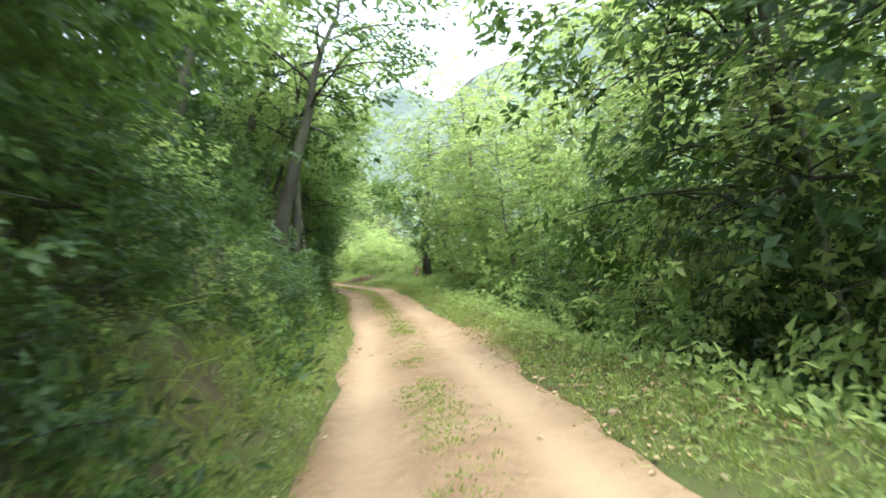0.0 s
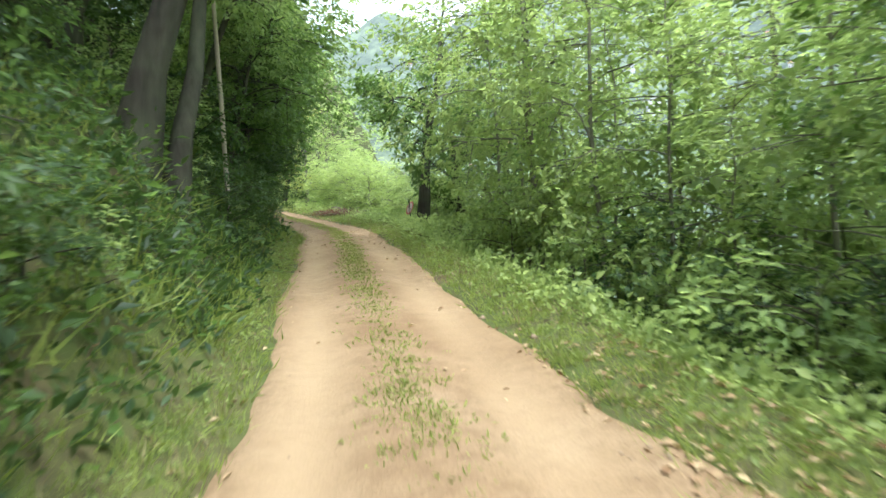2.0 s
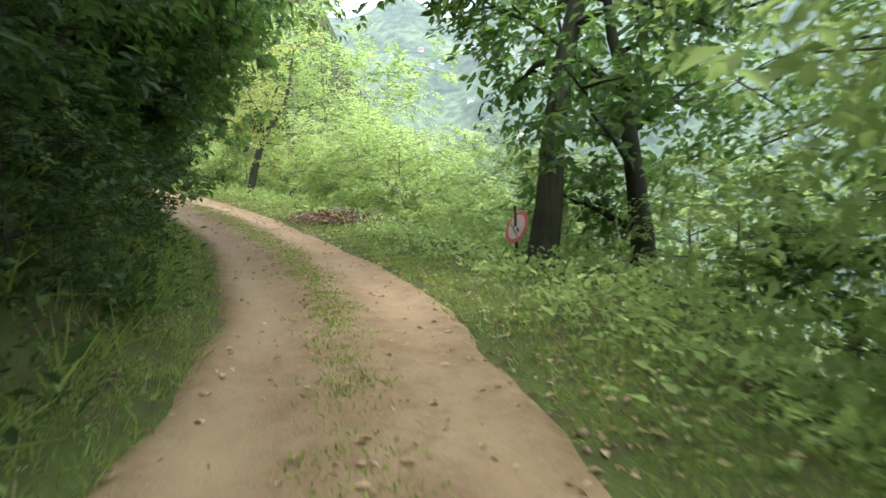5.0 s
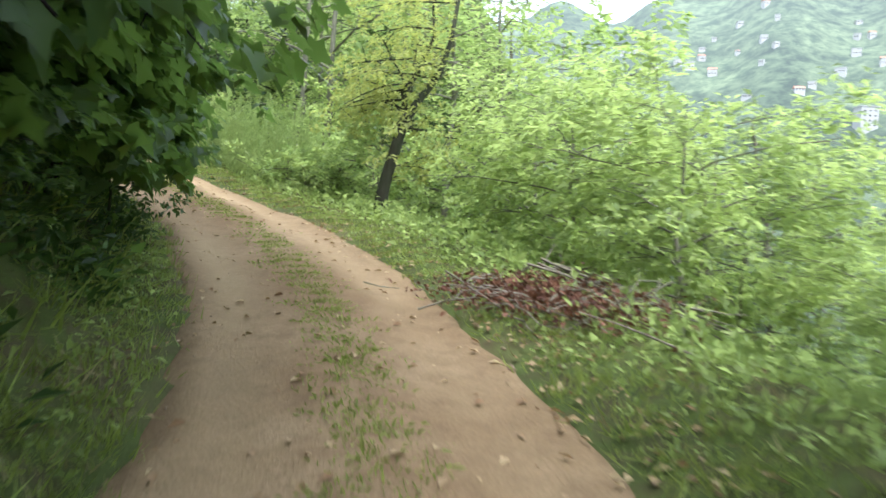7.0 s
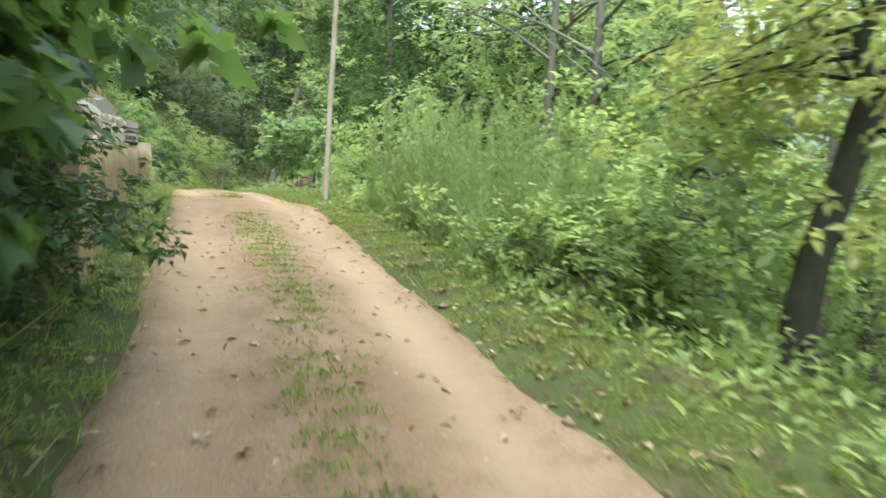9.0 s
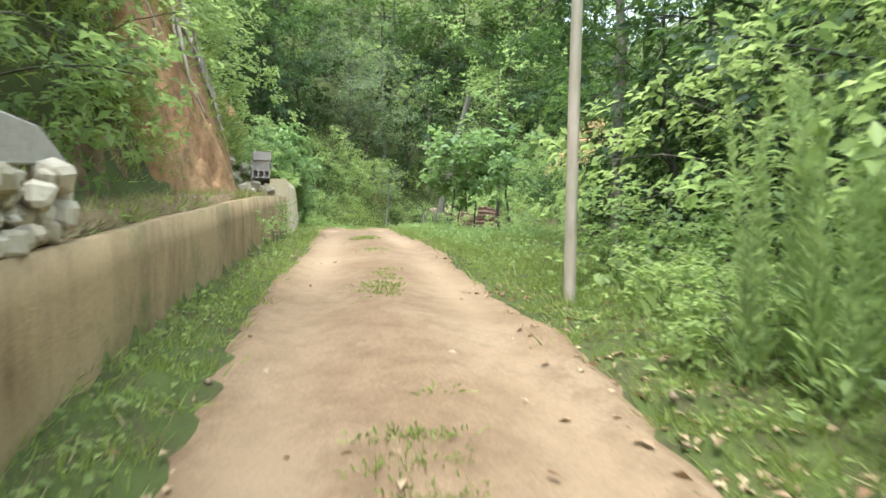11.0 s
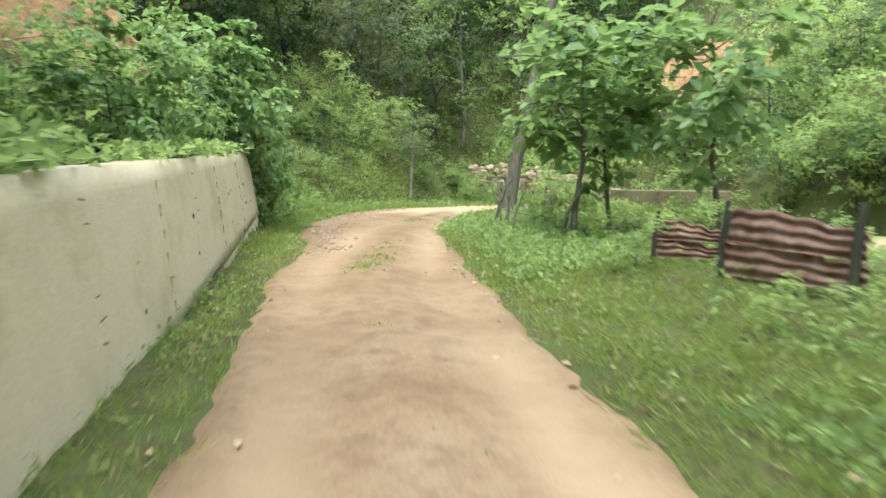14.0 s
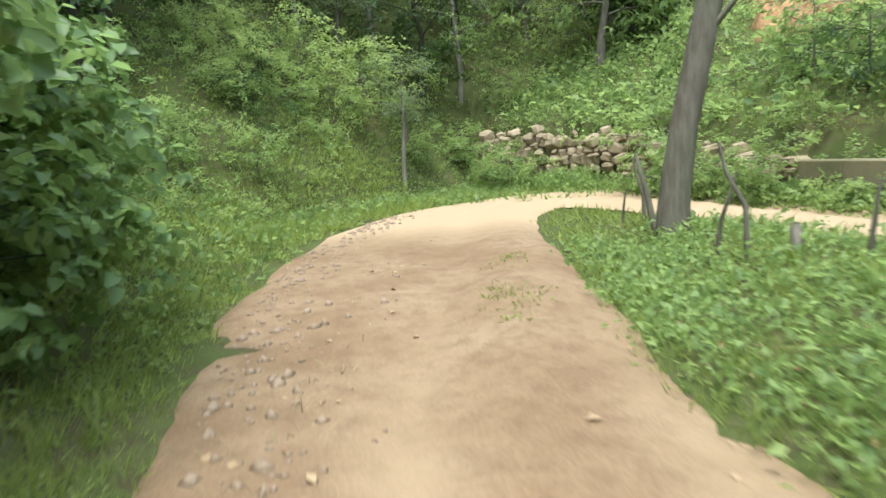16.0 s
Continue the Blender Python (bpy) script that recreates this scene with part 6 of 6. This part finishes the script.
def clay_patch(name, label, xs, ys, zs, raise_by, coarse=1.0, mat=CLAY):
    """A patch of bare rough earth that dips under the slope at its rim."""
    n, m = xs.shape
    u, v = np.meshgrid(np.linspace(-1, 1, m), np.linspace(-1, 1, n))
    rim = (u ** 6 + v ** 6) ** (1 / 6) + 0.10 * wave(xs + zs, ys - zs, 0.8) + 0.05 * wave(xs, ys + zs, 0.25)
    rough = 0.30 * np.abs(wave(xs - zs * 0.6, ys + zs * 0.5, 0.55, 4.0)) + 0.13 * wave(xs + zs, ys - 0.7 * zs, 0.2, 1.0) + 0.07 * wave(xs * 2 + zs, ys + zs * 2, 0.13, 2.0)
    z = zs + raise_by + rough * coarse - 1.6 * coarse * step(0.86, 1.04, rim)
    i, j = np.meshgrid(np.arange(n - 1), np.arange(m - 1), indexing="ij")
    q = np.stack([i * m + j, i * m + j + 1, (i + 1) * m + j + 1, (i + 1) * m + j], -1).reshape(-1, 4)
    return tagged(new(name, mesh_from(name, np.stack([xs, ys, z], -1).reshape(-1, 3), q, mat, True)), label, "bare earth", kind="structure")


def bank_patch(name, label, s0, s1, d0, d1, cols, rows_, out, coarse=1.0, mat=CLAY):
    """Bare earth laid on the uphill bank, standing out from it by a hand's breadth."""
    S_, D_ = np.meshgrid(np.linspace(s0, s1, cols), np.linspace(d0, d1, rows_))
    S_ = S_ + 0.10 * wave(S_, D_ * 2, 0.3, 3.0)
    x, y = road_points(S_.ravel(), D_.ravel())
    bx, by = road_points(S_.ravel(), D_.ravel() - out)
    clay_patch(name, label, x.reshape(S_.shape), y.reshape(S_.shape), height(bx, by).reshape(S_.shape), 0.06, coarse, mat)


bank_patch("clay_bank", "bare orange clay bank with roots above the low wall", 62.0, 67.1, -2.0, -4.7, 120, 110, 0.2)
X_, Y_ = np.meshgrid(np.linspace(-2.0, 4.6, 50), np.linspace(75.0, 87.6, 70))
X_ = X_ * (1 - 0.75 * (Y_ - 75) / 12.6) - 35 - (Y_ - 76) * 0.47
clay_patch("clay_slip", "orange landslip scar on the green slope", X_, Y_, height(X_, Y_).reshape(X_.shape), 0.3)
# the bank above the tall wall, partly bare
bank_patch("clay_bank", "bare clay patch above the tall wall", 73.0, 79.6, -3.7, -6.2, 60, 50, 0.15)
bank_patch("soil_terrace", "bare brown soil on the terrace behind the low wall", 56.5, 69.2, -1.70, -2.9, 120, 20, 0.0, 0.16, SOIL_BROWN)

# roots hanging from the clay bank, most of them at its far end
for n in range(14):
    s0, d0 = rnd.choice((66.5, 66.3, 66.0, 65.6, 65.0, 64.3, 63.5)) + rnd.uniform(-0.3, 0.3), -3.2 + rnd.uniform(-0.35, 0.3)
    drift, pts, go = rnd.uniform(-0.16, 0.1), [], rnd.uniform(0.04, 0.12)
    for q in range(7):
        s0 = min(s0 + drift + rnd.uniform(-0.3, 0.3), 66.8)
        dq = min(d0 + q * go * rnd.uniform(0.7, 1.3), -2.3)
        px, py = at_road(s0, dq)
        bx, by = at_road(s0, dq - 0.27)
        pts.append((px, py, lift(bx, by) + 0.24 + 0.12 * rnd.random()))
    o = Vector(pts[0])
    g = rnd.uniform(0.45, 1.0)
    stick_thing("tree_root", "pale bare root hanging from the clay bank", "root", [([tuple(Vector(p_) - o) for p_ in pts], [v_ * g for v_ in (0.062, 0.052, 0.045, 0.038, 0.03, 0.02, 0.01)], "strand")],
                ROOT_WOOD, o.x, o.y, o.z, group="roots in the clay bank", sides=6)
s, d = rg.uniform(58, 69.5, 2600), -rg.uniform(2.5, 4.8, 2600)
x, y = road_points(s, d)
k = patchy(rg, x, y, 0.55, np.where(d < -3.7, -0.4, 0.18), 7.0)
stuff("bank_grass", "tufts of grass and creepers on the clay bank", "grass", GRASS, tufts(rg, x[k], y[k], 9, 0.10, 0.15, 0.2, 0.12, 0.3, height(*road_points(s[k], d[k] - 0.22)) + 0.1))
# dry grass and clods at the foot of the clay bank
s, d = rg.uniform(57, 69, 2000), -rg.uniform(1.75, 2.9, 2000)
x, y = road_points(s, d)
k = patchy(rg, x, y, 0.6, -0.25, 3.0)
stuff("dry_grass", "dry grass and stalks on the terrace behind the low wall", "dry grass", STRAW, tufts(rg, x[k], y[k], 7, 0.07, 0.02, 0.15, 0.08, 0.4, fold=None))
s, d = rg.uniform(57, 69, 1800), -rg.uniform(1.75, 3.2, 1800)
x, y = road_points(s, d)
k = patchy(rg, x, y, 0.5, 0.1, 5.0)
stuff("grass", "green grass on the terrace behind the low wall", "grass", GRASS, tufts(rg, x[k], y[k], 9, 0.07, 0.02, 0.14, 0.10, 0.5, fold=None))

# ---------------------------------------------------------------- tall weeds below the track


def weed_mesh(seed, tall):
    r = np.random.default_rng(seed)
    top = r.normal(0, 0.10, 2)
    f5 = np.linspace(0, 1, 6)
    pts = np.stack([top[0] * f5 ** 2, top[1] * f5 ** 2, f5 * (tall + 0.1) - 0.1], -1)
    k = 200
    f = r.uniform(0.06, 1, k) ** 0.85
    c = np.stack([np.interp(f, f5, pts[:, q]) for q in range(3)], -1)
    ang = r.uniform(0, 6.28, k)
    side = np.stack([np.cos(ang), np.sin(ang), np.zeros(k)], -1)
    c = c + side * (0.10 * (1 - f) * r.uniform(0, 1, k))[:, None]
    a = side * 0.7 + np.array([0, 0, 1.0]) * r.uniform(0.6, 1.9, (k, 1))
    return tubes([(pts, np.linspace(0.009, 0.003, 6))], 4), leaves(c, a, np.array([0, 0, 1.0]) + r.normal(0, 0.3, c.shape), r.uniform(0.10, 0.2, k) * (1.15 - 0.6 * f), 0.17)


WEEDS = []
for seed in (71, 72, 73, 74):
    w_stem, w_leaf = weed_mesh(seed, 2.15)
    root = thing("tall_weed", 0, 0, 0, "tall feathery light green weed beside the track", "weed", "tall weeds")
    child("stem", mesh_from("stem", *w_stem, WEED, True), root)
    child("foliage", mesh_from("foliage", *w_leaf, WEED), root)
    WEEDS.append([root, False])
for n in range(170):
    s0 = 51.6 + 5.2 * (n % 9 + rnd.random() * 0.8) / 9
    x, y = at_road(s0, 2.35 + 0.3 * math.sin(s0 * 5) + abs(rnd.gauss(0, 0.75)))
    pick = rnd.choice(WEEDS)
    m = pose(x, y, lift(x, y), rnd.uniform(-7, 7), rnd.uniform(-7, 7), rnd.uniform(0, 360))
    if pick[1]:
        ob = copy_thing(pick[0], m)
    else:
        ob, pick[1] = pick[0], True
        ob.matrix_basis = m
    k = rnd.uniform(0.5, 0.92)
    ob.scale = (k, k, k)
# leafy shrubs between the tall weeds and the pole
for n in range(12):
    x, y = at_road(56.6 + 0.3 * n, rnd.uniform(2.1, 3.4))
    if (x + 15.5) ** 2 + (y - 47.6) ** 2 > 0.5:
        plant(rnd.choice(["shrub", "bush", "shrub_bright"]), x, y, rnd.uniform(0, 360), rnd.uniform(0.4, 0.65), group="shrubs by the pole")
# brambles by the crooked tree
for n in range(16):
    x, y = at_road(rnd.uniform(50.7, 52.6), rnd.uniform(2.2, 3.6))
    plant(rnd.choice(["shrub", "shrub_bright"]), x, y, rnd.uniform(0, 360), rnd.uniform(0.7, 1.05), group="brambles at the track edge")
# low shrubs in the weeds inside the hairpin
for n in range(26):
    x, y = at_road(rnd.uniform(64, 79), rnd.uniform(2.9, 6.5))
    plant(rnd.choice(["shrub", "shrub_bright"]), x, y, rnd.uniform(0, 360), rnd.uniform(0.4, 0.75), group="shrubs inside the bend")
# pale thin sapling on the slope beyond the bend
stick_thing("sapling", "thin pale bare trunk on the slope behind the bend", "tree", [([(0, 0, -0.3), (0.05, 0.02, 0.8), (0.15, 0.05, 1.7), (0.2, 0.1, 2.6)], (0.085, 0.07, 0.055, 0.035), "trunk")], BARK_PALE, -45.3, 70.2)
plant("grey", -45.15, 70.3, 0, 0.42, z=lift(-45.3, 70.2) + 1.5, label="small grey-green crown of the pale sapling")
# shrubs in front of and on top of the dry stone walls
for n in range(58):
    f = rnd.random() ** (1.7 if n < 30 else 1.0)
    a_, b_ = (BEND_WALL[0], BEND_WALL[1]) if n < 34 else (BEND_WALL[1], BEND_WALL[3])
    x, y = a_[0] + (b_[0] - a_[0]) * f, a_[1] + (b_[1] - a_[1]) * f
    top = n % 3 == 0
    off = rnd.uniform(0.35, 0.9) if top else -rnd.uniform(0.35, 1.0 if f < 0.45 else 0.5)
    plant(rnd.choice(["shrub", "shrub_bright", "shrub", "bush"] if f < 0.4 or top else ["shrub", "shrub_bright"]), x + 0.42 * off, y + 0.9 * off, rnd.uniform(0, 360), rnd.uniform(0.6, 1.0) if f < 0.5 or top else rnd.uniform(0.45, 0.7), group="shrubs at the stone wall")
for x, y, k, key in ((-33.4, 71.2, 0.9, "bush_dark"), (-32.2, 70.6, 0.85, "bush_dark"), (-31.0, 69.9, 0.9, "bush_dark"), (-29.4, 70.0, 1.2, "bush_dark"), (-34.6, 72.6, 1.1, "bush")):
    plant(key, x, y, x * 50, k, group="dark growth above the block wall")
# cables that run down from the pole to the valley
for k in (0, 1):
    a_, b_ = Vector((-15.3, 47.6, 11.0 + 0.25 * k)), Vector((9.0, 53.0, -7.5 + 0.25 * k))
    pts = [tuple((b_ - a_) * f + Vector((0, 0, -1.2 * 4 * f * (1 - f)))) for f in np.linspace(0, 1, 15)]
    stick_thing("cable", "thin service cable sagging down to the valley", "cable", [(pts, [0.011] * 15, "strand")], WIRE, a_.x, a_.y, a_.z, group="cables", sides=5)


# ---------------------------------------------------------------- houses across the valley
def house(x, y, z, wide, deep, high, turn, flat):
    root = thing("house", x, y, z, "small pale house far across the valley", "house", "houses across the valley", turn=turn)
    part("wall", box_bm(wide, deep, high + 6, 0, (0, 0, high / 2 - 3)), HOUSE_WALL, root)
    bm = bmesh.new()
    if flat:
        bm = box_bm(wide * 1.08, deep * 1.08, 0.5, 0, (0, 0, high + 0.25))
    else:
        q = [bm.verts.new(v) for v in ((-wide * 0.55, -deep * 0.55, high), (wide * 0.55, -deep * 0.55, high), (wide * 0.55, deep * 0.55, high), (-wide * 0.55, deep * 0.55, high), (-wide * 0.5, 0, high + wide * 0.28), (wide * 0.5, 0, high + wide * 0.28))]
        for f in ((0, 1, 5, 4), (2, 3, 4, 5), (1, 2, 5), (3, 0, 4), (3, 2, 1, 0)):
            bm.faces.new([q[v] for v in f])
    part("roof", bm, HOUSE_WALL if flat else HOUSE_ROOF, root)
    for c in range(3):
        for f in range(max(1, int(high // 3))):
            part("window", box_bm(wide * 0.10, 0.3, 0.9, 0, ((c - 1) * wide * 0.3, -deep / 2, 1.6 + f * 3)), SIGN_BLACK, root)


for n in range(34):
    x, y, z = far_height(rnd.uniform(-34, 4), rnd.uniform(430, 700))
    house(x, y, z, rnd.uniform(3.5, 6), rnd.uniform(3.5, 5.5), rnd.choice((2.5, 3, 4)), math.degrees(math.atan2(-x, y)) + rnd.uniform(-35, 35), rnd.random() < 0.6)
for turn_left, r_, wide, high in ((21.0, 586, 9, 6), (23.2, 566, 8, 6), (26.6, 610, 15, 8), (20.4, 554, 10, 5), (17.8, 502, 9, 3), (18.6, 510, 7, 4), (14.3, 502, 9, 3), (9.7, 586, 10, 7),
                                  (11.3, 578, 10, 6), (8.2, 598, 9, 5), (4.4, 674, 12, 6), (5.9, 618, 9, 5), (28.1, 598, 8, 5), (7.0, 642, 7, 6)):
    x, y, z = far_height(-turn_left, r_)
    house(x, y, z, wide * 0.72, wide * 0.55, high * 0.8, math.degrees(math.atan2(-x, y)) + rnd.uniform(-20, 20), rnd.random() < 0.7)
x, y, z = far_height(-22.4, 486)
house(x, y, z, 11, 8, 13, 12, True)
